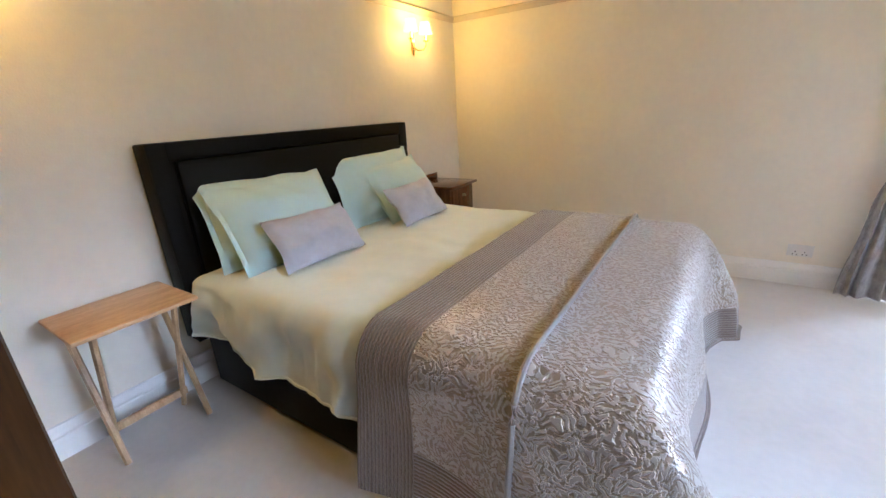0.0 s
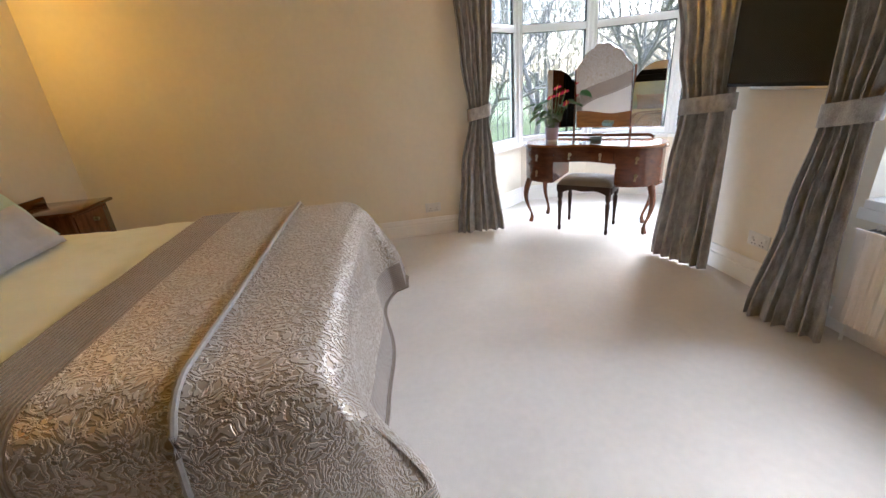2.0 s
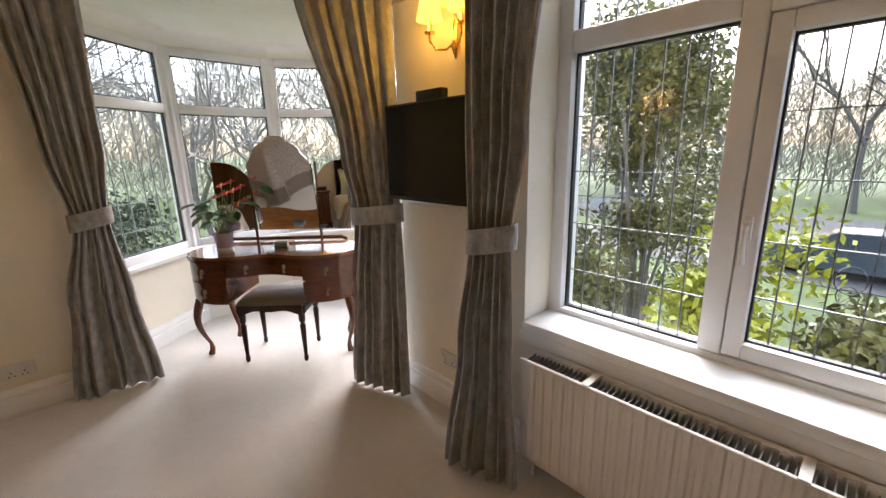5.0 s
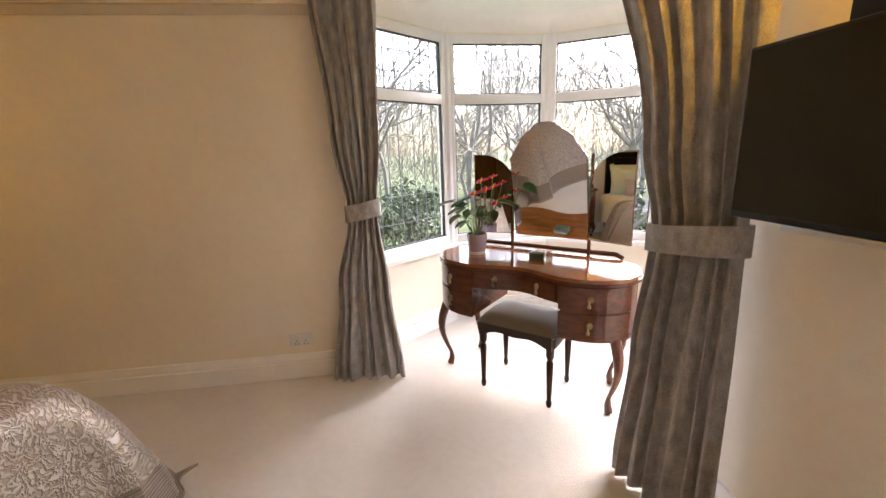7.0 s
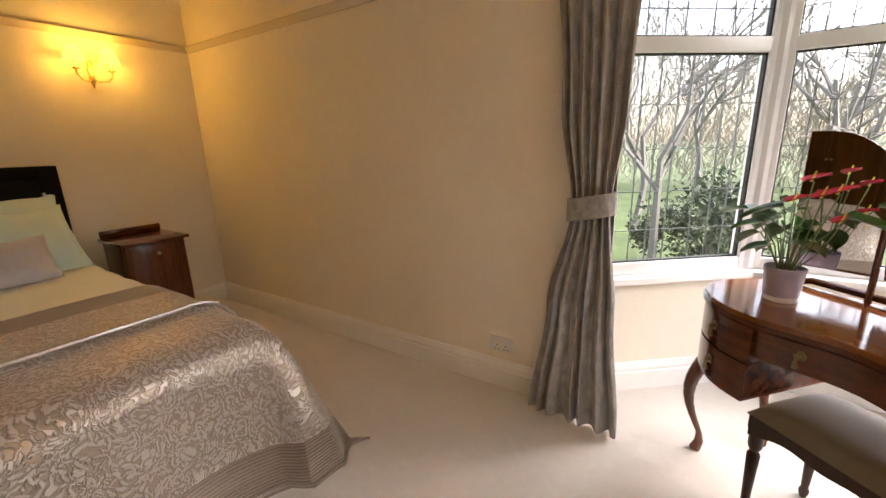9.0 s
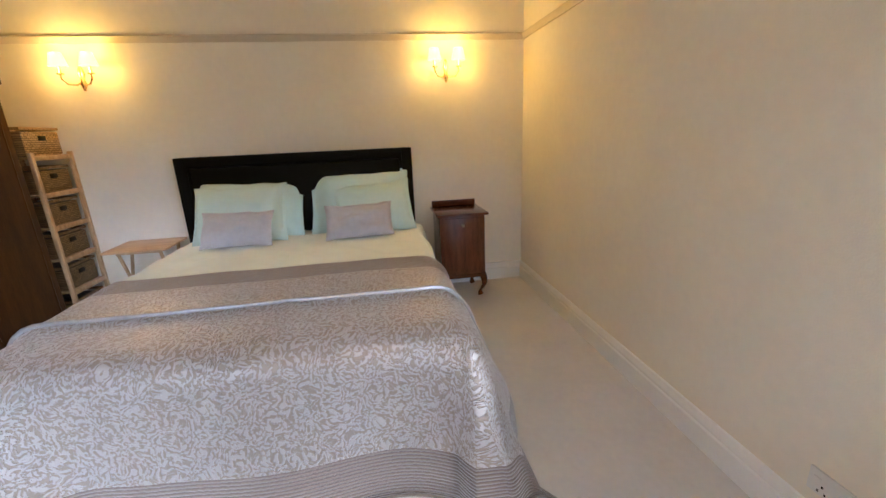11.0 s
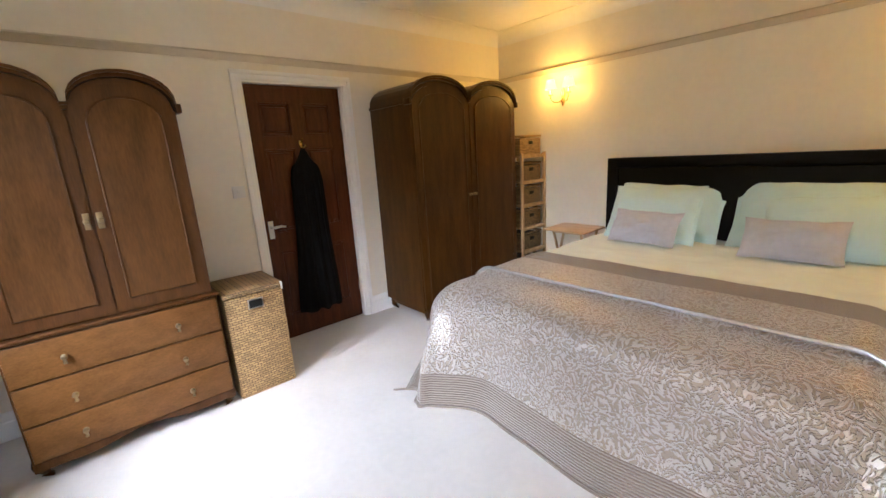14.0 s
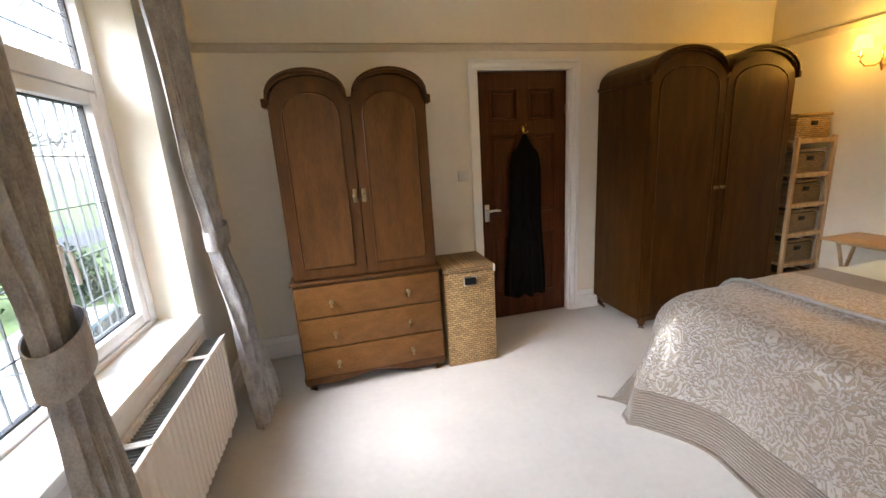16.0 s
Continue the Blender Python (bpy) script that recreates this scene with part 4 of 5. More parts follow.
def gown_at(u, v):
    z = lerp(1.535, 0.20, v)
    half = keyed([(0.0, (0.015,)), (0.05, (0.05,)), (0.12, (0.12,)), (0.2, (0.135,)), (0.4, (0.14,)), (1.0, (0.19,))], v)[0]
    cx = lerp(0.40, 0.415, v)
    a = 2 * u - 1
    dep = 0.016 + 0.05 * math.sqrt(max(0.0, 1 - a * a)) * smooth(v * 6) + 0.014 * math.cos(a * 13 + v * 2) * smooth(v * 3)
    return cx + a * half, YS - 0.05 + 0.012 + max(0.004, dep), z + 0.012 * math.sin(a * 9) * v
tagged(part("dressing_gown", sheet(gown_at, 50, 40, 0.012), BLACKCLOTH), "long black garment hanging from the door hook", "garment")


# ---- wall lamps ----
def sconce(x, y, z, rz, wall):
    """Brass bracket with two arms, candle tubes and pleated shades; local y away from the wall."""
    sc = empty("wall_lamp", pose(x, y, z, 0, 0, rz), f"lit twin-arm brass wall lamp with cream shades on the {wall}", "wall lamp", "wall lamps")
    part("backplate", lathe(bmesh.new(), [(0.005, -0.09), (0.012, -0.07), (0.022, -0.04), (0.014, -0.01), (0.024, 0.03), (0.014, 0.07), (0.006, 0.09)], 14, pose(0, 0.022, 0)), BRASS, sc)
    for s in (-1, 1):
        arm = [(0, 0.025, -0.02), (s * 0.03, 0.05, -0.05), (s * 0.075, 0.075, -0.045), (s * 0.10, 0.085, -0.01), (s * 0.10, 0.085, 0.02)]
        a = part("arm", tube(bmesh.new(), arm, 0.006, 8), BRASS, sc)
        part("candle", lathe(bmesh.new(), [(0.022, 0.02), (0.024, 0.028), (0.009, 0.032), (0.009, 0.075)], 12, pose(s * 0.10, 0.085, 0)), BRASS, a)
        shd = bmesh.new()
        n = 28
        lo, hi = [], []
        for k in range(n):
            c, q = math.cos(2 * math.pi * k / n), math.sin(2 * math.pi * k / n)
            p = 1 + 0.025 * (-1) ** k
            lo.append(shd.verts.new((s * 0.10 + 0.058 * p * c, 0.085 + 0.058 * p * q, 0.075)))
            hi.append(shd.verts.new((s * 0.10 + 0.036 * p * c, 0.085 + 0.036 * p * q, 0.165)))
        for k in range(n):
            shd.faces.new((lo[k], lo[(k + 1) % n], hi[(k + 1) % n], hi[k]))
        bmesh.ops.solidify(shd, geom=list(shd.faces), thickness=0.002)
        part("shade", shd, SHADE, sc, "glowing pleated cream shade")
    for s in (-1, 1):
        for dz, share in ((0.185, 0.5), (0.055, 0.5)):
            ld = bpy.data.lights.new("bulb", "POINT")
            ld.energy, ld.color, ld.shadow_soft_size = SCONCE_WATTS * share, (1.0, 0.58, 0.08), 0.03
            lo_ = new("bulb", ld)
            lo_.matrix_world = pose(x, y, z, 0, 0, rz) @ pose(s * 0.10, 0.135, dz)
    return sc


sconce(XW, 0.385, 1.90, -90, "bedhead wall")
sconce(XW, 3.125, 1.90, -90, "bedhead wall")
sconce(XE, 2.02, 1.90, 90, "window wall")

# ---- sockets and switch ----
def plate(name, m, w, label, cat, rockers):
    p = empty(name, m, label, cat)
    part("face_plate", bx(-w / 2, w / 2, 0, 0.01, -0.043, 0.043, bevel=0.003), WHITEP, p)
    for x in rockers:
        part("rocker", bx(x - 0.012, x + 0.012, 0.009, 0.014, -0.005, 0.02, bevel=0.002), WHITEP, p)
        if "socket" in name:
            for dx, dz in ((0, -0.008), (-0.011, -0.028), (0.011, -0.028)):
                part("pin_hole", bx(x * 0.6 + dx - 0.003, x * 0.6 + dx + 0.003, 0.0095, 0.0105, dz - 0.004, dz + 0.004), BLACKP, p)
plate("wall_socket", pose(0.885, YN, 0.262, 0, 0, 180), 0.146, "white double socket low on the wall above the skirting", "socket", (-0.045, 0.045))
plate("wall_socket", pose(XE, 2.12, 0.30, 0, 0, 90), 0.146, "white double socket under the television", "socket", (-0.045, 0.045))
plate("light_switch", pose(0.93, YS, 1.25), 0.086, "white square light switch beside the door", "light switch", (0.0,))

# ---- television on the window wall ----
tv = empty("television", pose(2.55, 2.075, 1.415, 0, 0, 92), "slim black flat-screen television on a wall bracket", "television")
part("case", bx(-0.33, 0.33, -0.02, 0.02, -0.235, 0.225, bevel=0.006), BLACKP, tv)
part("screen", bx(-0.32, 0.32, 0.0195, 0.0225, -0.215, 0.215), SCREEN, tv, "glossy dark screen")
part("lower_strip", bx(-0.25, 0.17, 0.0, 0.022, -0.25, -0.234, bevel=0.003), STEEL, tv, "silver lower edge")
part("bracket", bx(-0.1, 0.1, -0.12, -0.02, -0.1, 0.1, bevel=0.004), BLACKP, tv)
part("top_box", bx(-0.07, 0.10, -0.03, 0.012, 0.224, 0.27, bevel=0.004), BLACKP, tv, "black receiver box on the top edge")

# ---- radiator under the side window ----
rd = empty("radiator", pose(2.597, 0.98, 0), "white double-panel radiator under the side window", "radiator")
RZ0, RZ1, RH = 0.12, 0.575, 0.575
def panel_mesh(y):
    n = 25
    bm = bmesh.new()
    pts = []
    for k in range(n):
        c = -RH + 0.03 + (2 * RH - 0.06) * k / n
        w = (2 * RH - 0.06) / n
        pts += [(c, 0.0), (c + w * 0.15, 0.007), (c + w * 0.55, 0.007), (c + w * 0.7, 0.0)]
    pts = [(-RH, 0.0)] + pts + [(RH, 0.0)]
    outl = [(-p[1], p[0]) for p in pts] + [(0.012, RH), (0.012, -RH)]
    return prism(bm, [(a + y, c) for a, c in outl], RZ0, RZ1)
part("front_panel", panel_mesh(-0.05), RADW, rd, "ribbed white enamel panel", False)
part("back_panel", panel_mesh(0.05), RADW, rd)
b = bmesh.new()
for k in range(60):
    y = -RH + 0.01 + k * (2 * RH - 0.02) / 59
    box(b, -0.036, 0.04, y - 0.002, y + 0.002, RZ0 + 0.03, RZ1 - 0.008)
tagged(part("convector_fin", b, RADG, rd, "grey convector fins"), kind="stuff")
b = bx(-0.062, -0.054, -RH, RH, RZ1 - 0.002, RZ1 + 0.008, bevel=0.003)
box(b, 0.05, 0.062, -RH, RH, RZ1 - 0.002, RZ1 + 0.008, 0.003)
part("top_rail", b, RADW, rd)
for y in (-0.317, 0.288):
    part("clip", bx(-0.06, 0.06, y - 0.014, y + 0.014, RZ1 + 0.004, RZ1 + 0.011, bevel=0.002), RADW, rd)
for y in (-RH + 0.04, RH - 0.04):
    part("pipe", tube(bmesh.new(), [(0, y, 0.0), (0, y, RZ0 + 0.03)], 0.008, 8), TRIM, rd)
    part("wall_bracket", bx(0.06, 0.072, y - 0.02, y + 0.02, 0.2, 0.5, bevel=0.002), RADW, rd)


# ---- curtains ----
def curtain(keys, pleats, label, tie, ref, seed):
    """Keys: (z, (ax, ay, bx, by, fold depth)) from the floor up; tie: height of the tie-back."""
    c = empty("curtain", pose(*ref, 0), label, "curtain", "grey curtains")
    zs = (keys[0][0], keys[-1][0])
    def f(u, v):
        z = lerp(zs[0], zs[1], v)
        ax, ay, ex, ey, d = keyed(keys, z)
        w = u + 0.018 * math.sin(u * 17 + seed + z * 0.8)
        px, py = lerp(ax, ex, w), lerp(ay, ey, w)
        L = math.hypot(ex - ax, ey - ay) or 1
        nx, ny = -(ey - ay) / L, (ex - ax) / L
        ph = u * pleats * 2 * math.pi + 0.5 * math.sin(3 * z + seed)
        big = 0.55 + 0.75 * abs(noise.noise(Vector((u * 3.1, z * 0.5, seed * 3))))
        ph += 1.6 * noise.noise(Vector((u * 4.0, z * 0.45, seed + 7)))
        off = d * big * (math.sin(ph) + 0.14 * math.sin(2.3 * ph + seed + z * 2))
        off += 0.25 * d * noise.noise(Vector((u * 6, z * 3, seed)))
        return px + nx * off - ref[0], py + ny * off - ref[1], z
    part("panel", sheet(f, int(pleats * 14), 70, 0.005), CURTAIN, c, "pleated grey jacquard cloth")
    ax, ay, ex, ey, d = keyed(keys, tie)
    L = math.hypot(ex - ax, ey - ay)
    ux, uy = (ex - ax) / L, (ey - ay) / L
    def band(u, v):
        a = 2 * math.pi * u
        rx, ry = L / 2 + 0.02, d * 1.25 + 0.022
        q, s = math.cos(a) * rx, math.sin(a) * ry
        return ((ax + ex) / 2 + ux * q - uy * s - ref[0], (ay + ey) / 2 + uy * q + ux * s - ref[1], tie + lerp(-0.05, 0.05, v) + 0.02 * math.cos(a))
    part("tieback", sheet(band, 40, 6, 0.004), CURTAIN, c, "matching grey cloth tie-back band")
    return c


curtain([(0.01, (1.09, 3.70, 1.54, 3.68, 0.035)), (0.6, (1.16, 3.72, 1.48, 3.71, 0.03)), (1.07, (1.26, 3.72, 1.43, 3.72, 0.022)), (1.5, (1.20, 3.72, 1.47, 3.72, 0.028)), (2.345, (1.14, 3.72, 1.50, 3.72, 0.03))], 6, "full-length grey curtain tied back beside the bay", 1.08, (1.3, 3.72), 0.4)
curtain([(0.01, (2.40, 2.75, 2.55, 2.36, 0.03)), (0.6, (2.44, 2.73, 2.57, 2.38, 0.03)), (1.08, (2.476, 2.70, 2.58, 2.40, 0.03)), (1.4, (2.44, 2.74, 2.59, 2.41, 0.03)), (2.36, (2.28, 2.86, 2.59, 2.42, 0.03))], 6, "full-length grey curtain tied back beside the television", 1.08, (2.5, 2.6), 1.7)
curtain([(0.01, (2.36, 1.84, 2.47, 1.51, 0.03)), (0.6, (2.41, 1.78, 2.48, 1.55, 0.03)), (1.08, (2.44, 1.74, 2.49, 1.57, 0.022)), (1.5, (2.45, 1.76, 2.51, 1.52, 0.028)), (2.5, (2.47, 1.78, 2.53, 1.42, 0.028))], 6, "full-length grey curtain tied back beside the side window", 1.08, (2.5, 1.7), 2.9)
curtain([(0.01, (2.43, 0.45, 2.39, 0.14, 0.03)), (0.6, (2.47, 0.38, 2.45, 0.17, 0.03)), (1.08, (2.54, 0.33, 2.52, 0.17, 0.025)), (1.5, (2.56, 0.40, 2.53, 0.17, 0.028)), (2.5, (2.58, 0.55, 2.53, 0.20, 0.028))], 6, "full-length grey curtain tied back near the linen press", 1.08, (2.45, 0.28), 4.2)

# ---- dressing table in the bay: local -y is its front ----
DT = pose(2.302, 3.545, 0, 0, 0, -42)
dt = empty("dressing_table", DT, "polished mahogany kidney-shaped dressing table with a triple mirror", "dressing table")


def kidney(hw, d_front, d_back, dip, grow=0.0, n=40):
    """Rounded ends, straight back and a front that dips in the middle."""
    pts = []
    for k in range(n + 1):
        t = k / n * 2 - 1
        x = t * (hw + grow)
        e = (1 - abs(t) ** 3.2) ** 0.5
        pts.append((x, -(d_front + grow) * e + dip * math.exp(-(t / 0.36) ** 2)))
    for k in range(1, n):
        t = 1 - 2 * k / n
        x = t * (hw + grow)
        pts.append((x, (d_back + grow) * (1 - abs(t) ** 5) ** 0.5))
    return pts


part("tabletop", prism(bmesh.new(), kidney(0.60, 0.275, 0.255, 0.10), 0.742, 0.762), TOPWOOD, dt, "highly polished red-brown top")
part("top_moulding", prism(bmesh.new(), kidney(0.60, 0.275, 0.255, 0.10, 0.008), 0.728, 0.742), MAHOG, dt)
part("frieze", prism(bmesh.new(), kidney(0.585, 0.262, 0.24, 0.10), 0.615, 0.728), MAHOG, dt)
for s in (-1, 1):
    ped = [(s * abs(x), y) for x, y in kidney(0.585, 0.262, 0.24, 0.10) if x * s > 0.245 or (abs(x) > 0.245 and x * s > 0)]
    part("pedestal", prism(bmesh.new(), ped, 0.445, 0.615), MAHOG, dt, "bowed drawer pedestal")
    part("pedestal_moulding", prism(bmesh.new(), [(x * 1.012, y * 1.02) for x, y in ped], 0.43, 0.445), MAHOG_V, dt)


def front_strip(name, t0, t1, z0, z1, label):
    """A drawer front that follows the bowed table front."""
    def f(u, v):
        t = lerp(t0, t1, u)
        x = t * 0.585
        y = -0.262 * (1 - abs(t) ** 3.2) ** 0.5 + 0.10 * math.exp(-(t / 0.36) ** 2)
        return x, y - 0.007, lerp(z0, z1, v)
    return part(name, sheet(f, 14, 2, -0.008), MAHOG, dt, label)


for t0, t1, z0, z1 in ((-0.97, -0.44, 0.59, 0.72), (-0.97, -0.44, 0.45, 0.58), (0.44, 0.97, 0.59, 0.72), (0.44, 0.97, 0.45, 0.58), (-0.41, 0.41, 0.625, 0.72)):
    d = front_strip("drawer", t0, t1, z0, z1, "bowed mahogany drawer front")
    for t in ((t0 + t1) / 2,) if t1 - t0 < 0.6 else (-0.22, 0.22):
        x, y = t * 0.585, -0.262 * (1 - abs(t) ** 3.2) ** 0.5 + 0.10 * math.exp(-(t / 0.36) ** 2) - 0.014
        k = lathe(bmesh.new(), [(0.018, 0), (0.016, 0.004), (0.006, 0.006), (0.006, 0.014), (0.01, 0.018), (0.004, 0.022)], 12, pose(x, y, (z0 + z1) / 2 + 0.008, 90, 0, 0))
        tube(k, [(x, y - 0.014, (z0 + z1) / 2 + 0.006), (x, y - 0.02, (z0 + z1) / 2 - 0.01), (x, y - 0.016, (z0 + z1) / 2 - 0.03)], [0.004, 0.006, 0.010], 8)
        part("handle", k, AGED, d, "aged brass drop handle")
for x, y in ((-0.52, -0.13), (0.52, -0.13), (-0.46, 0.19), (0.46, 0.19)):
    lg = part("leg", cabriole(0.435, (1 if x > 0 else -1, -0.8 if y < 0 else 0.6), 0.026), MAHOG_V, dt, "slender cabriole leg")
    lg.matrix_basis = pose(x, y, 0)
part("back_rail", tube(bmesh.new(), [(-0.46, 0.235, 0.77), (-0.42, 0.25, 0.785), (0, 0.25, 0.785), (0.42, 0.25, 0.785), (0.46, 0.235, 0.77)], 0.014, 8), MAHOG, dt)


def mirror_leaf(name, w, z0, z1, shoulder, m, label, flip=1):
    """A shaped mirror plate with a bevelled rim; wings have one stepped shoulder."""
    top = []
    n = 24
    for k in range(n + 1):
        t = k / n * 2 - 1
        if name == "mirror":
            z = z1 - (z1 - shoulder) * (abs(t) ** 2.4) - (0.022 if abs(t) > 0.30 else 0) - (0.02 if abs(t) > 0.72 else 0)
        else:
            q = (1 - t * flip) / 2
            z = z1 - (z1 - shoulder) * (1 - q) ** 3.0
        top.append((t * w / 2, z))
    outline = [(-w / 2, z0), (w / 2, z0)] + top[::-1]
    mm = part(name, prism(bmesh.new(), outline, -0.006, 0.006, "y"), MAHOG_V, dt, label)
    mm.matrix_basis = m
    part("glass", prism(bmesh.new(), [(x * 0.982, z0 + 0.004 + (z - z0) * 0.99) for x, z in outline], -0.0085, -0.006, "y"), MIRROR, mm, "silvered mirror glass")
    return mm


MU = 0.02
mirror_leaf("mirror", 0.47, 0.845, 1.55, 1.39, pose(MU, 0.215, 1.15, 11, 0, 0) @ pose(0, 0, -1.15), "tall shaped centre mirror")
mirror_leaf("wing_mirror", 0.25, 0.86, 1.37, 1.24, pose(MU - 0.26 - 0.108, 0.205, 0, 0, 0, 18), "hinged side mirror", 1)
mirror_leaf("wing_mirror", 0.25, 0.86, 1.37, 1.24, pose(MU + 0.26 + 0.108, 0.205, 0, 0, 0, -13), "hinged side mirror", -1)
for s in (-1, 1):
    part("mirror_post", tube(bmesh.new(), [(MU + s * 0.247, 0.235, 0.762), (MU + s * 0.247, 0.235, 1.36)], [0.011, 0.009], 8), MAHOG_V, dt, "turned mahogany mirror post")

# stool
st = empty("stool", DT @ pose(0.015, -0.085, 0), "dark-stained stool with a taupe padded seat", "stool")
def seat_at(sg):
    def f(u, v):
        a, c = 2 * u - 1, 2 * v - 1
        th = (1 - abs(a) ** 5) ** 0.5 * (1 - abs(c) ** 5) ** 0.5
        return a * 0.235, c * 0.175, 0.425 + (0.055 * th if sg > 0 else 0)
    return f
part("seat", sheet(seat_at(1), 24, 18, 0.01), SEATCLOTH, st, "taupe velour drop-in seat")
b = bmesh.new()
for y in (-0.165, 0.165):
    pr = [(-0.22, 0.425), (0.22, 0.425)] + [(0.22 - 0.44 * k / 20, 0.355 + 0.03 * math.sin(math.pi * k / 20) - 0.008 * math.cos(math.pi * k / 5)) for k in range(21)]
    prism(b, pr, y - 0.011, y + 0.011, "y")
for x in (-0.225, 0.225):
    box(b, x - 0.011, x + 0.011, -0.16, 0.16, 0.36, 0.425, 0.003)
part("seat_frame", b, EBONY, st, "shaped dark seat rail")
for x in (-0.205, 0.205):
    for y in (-0.15, 0.15):
        part("leg", lathe(bmesh.new(), [(0.010, 0.0), (0.014, 0.01), (0.017, 0.03), (0.011, 0.045), (0.013, 0.06), (0.0205, 0.27), (0.013, 0.285), (0.021, 0.30), (0.021, 0.305), (0.023, 0.31), (0.023, 0.425)], 14, pose(x, y, 0)), EBONY, st, "turned dark leg")

# potted anthurium
P = DT @ Vector((-0.36, 0.0, 0.762))
pl = empty("potted_plant", pose(P.x, P.y, P.z), "red-flowered anthurium in a lilac pot on the dressing table", "potted plant")
part("pot", lathe(bmesh.new(), [(0.048, 0.018), (0.055, 0.02), (0.064, 0.125), (0.058, 0.127), (0.056, 0.11), (0.02, 0.108)], 28), POT, pl, "glossy lilac ceramic pot")
part("pot_base", lathe(bmesh.new(), [(0.052, 0), (0.055, 0.004), (0.055, 0.018), (0.05, 0.02)], 28), CLEAR, pl, "clear thick glass base")
part("soil", lathe(bmesh.new(), [(0.056, 0.10), (0.03, 0.115)], 16), SOIL, pl)
rng = random.Random(4)


def leaf_bm(base, tip, width, droop=0.25):
    """A heart-shaped leaf from base to tip, cupped along its midrib."""
    base, tip = Vector(base), Vector(tip)
    d = tip - base
    side = d.cross(Vector((0, 0, 1)))
    side = side.normalized() if side.length > 1e-4 else Vector((1, 0, 0))
    up = side.cross(d).normalized()
    def f(u, v):
        t = u
        wdt = width * (math.sin(math.pi * min(1, t * 0.86 + 0.14)) ** 0.8) * (1 - 0.2 * t) * (0.25 if t > 0.97 else 1)
        c = 2 * v - 1
        p = base + d * t + side * c * wdt / 2 - up * (abs(c) ** 1.5) * -0.15 * width - Vector((0, 0, droop * d.length * t * t))
        return p
    return sheet(f, 8, 6, 0.0012)


for k in range(15):
    a = rng.uniform(0, 2 * math.pi)
    rr, hh = rng.uniform(0.02, 0.15), rng.uniform(0.17, 0.36)
    top = (rr * math.cos(a) * 1.1, rr * math.sin(a), hh)
    s = part("stem", tube(bmesh.new(), [(0.02 * math.cos(a), 0.02 * math.sin(a), 0.1), (0.5 * top[0], 0.5 * top[1], hh * 0.7), top], 0.0025, 5), STEM, pl)
    L = rng.uniform(0.08, 0.13)
    part("leaf", leaf_bm(top, (top[0] + L * math.cos(a), top[1] + L * math.sin(a), hh - rng.uniform(0.0, 0.05)), L * 0.9), LEAF, s, "glossy dark green leaf")
for dx, dy, h in ((0.03, -0.02, 0.44), (0.07, 0.02, 0.38), (0.10, -0.03, 0.40), (0.0, 0.04, 0.36), (0.13, 0.0, 0.30)):
    s = part("flower_stem", tube(bmesh.new(), [(0.01, 0, 0.1), (dx * 0.6, dy * 0.6, h * 0.6), (dx, dy, h)], 0.0025, 5), STEM, pl)
    part("spathe", leaf_bm((dx - 0.03, dy - 0.02, h), (dx + 0.045, dy + 0.01, h + 0.03), 0.062, 0.1), FLOWER, s, "glossy red-pink spathe")
    part("spadix", tube(bmesh.new(), [(dx - 0.01, dy - 0.01, h), (dx, dy - 0.012, h + 0.035)], [0.004, 0.0025], 6), SPADIX, s)

tb = empty("trinket_box", DT @ pose(0.02, 0.06, 0.762, 0, 0, 8), "small grey-green lidded box on the dressing table", "box")
part("body", bx(-0.045, 0.045, -0.03, 0.03, 0, 0.022, bevel=0.003), GREENBOX, tb)
part("lid", bx(-0.047, 0.047, -0.032, 0.032, 0.023, 0.034, bevel=0.004), GREENBOX, tb)

# ---- outside: the garden and road lie a storey below ----
GZ = -2.9
def ground_ring():
    bm = bmesh.new()
    n, radii = 48, (0.5, 8, 20, 45, 120, 600)
    prev = None
    for r in radii:
        ring = [bm.verts.new((r * math.cos(2 * math.pi * k / n), r * math.sin(2 * math.pi * k / n), GZ + (0.6 if r > 100 else 0))) for k in range(n)]
        if prev:
            for k in range(n):
                bm.faces.new((prev[k], prev[(k + 1) % n], ring[(k + 1) % n], ring[k]))
        prev = ring
    return bm
struct("ground", ground_ring(), GRASS, "green lawn and verge around the house", "ground")
b = bx(25.0, 33.0, -60, 40, GZ + 0.01, GZ + 0.03)
struct("road", b, ASPHALT, "grey asphalt road beyond the garden", "road")
struct("pavement", bx(17.6, 22.0, -60, 40, GZ + 0.01, GZ + 0.03), ASPHALT, "grey tarmac lane with parked cars", "pavement")
b = bx(5.5, 9.5, -12, -2, GZ + 0.005, GZ + 0.02)
struct("driveway", b, ASPHALT, "grey driveway in front of the house", "driveway")
struct("wall_below", bx(XW, 2.95, YS - 0.2, 4.0, GZ - 0.2, -0.13), RENDERW, "rendered wall of the storey below", "wall")


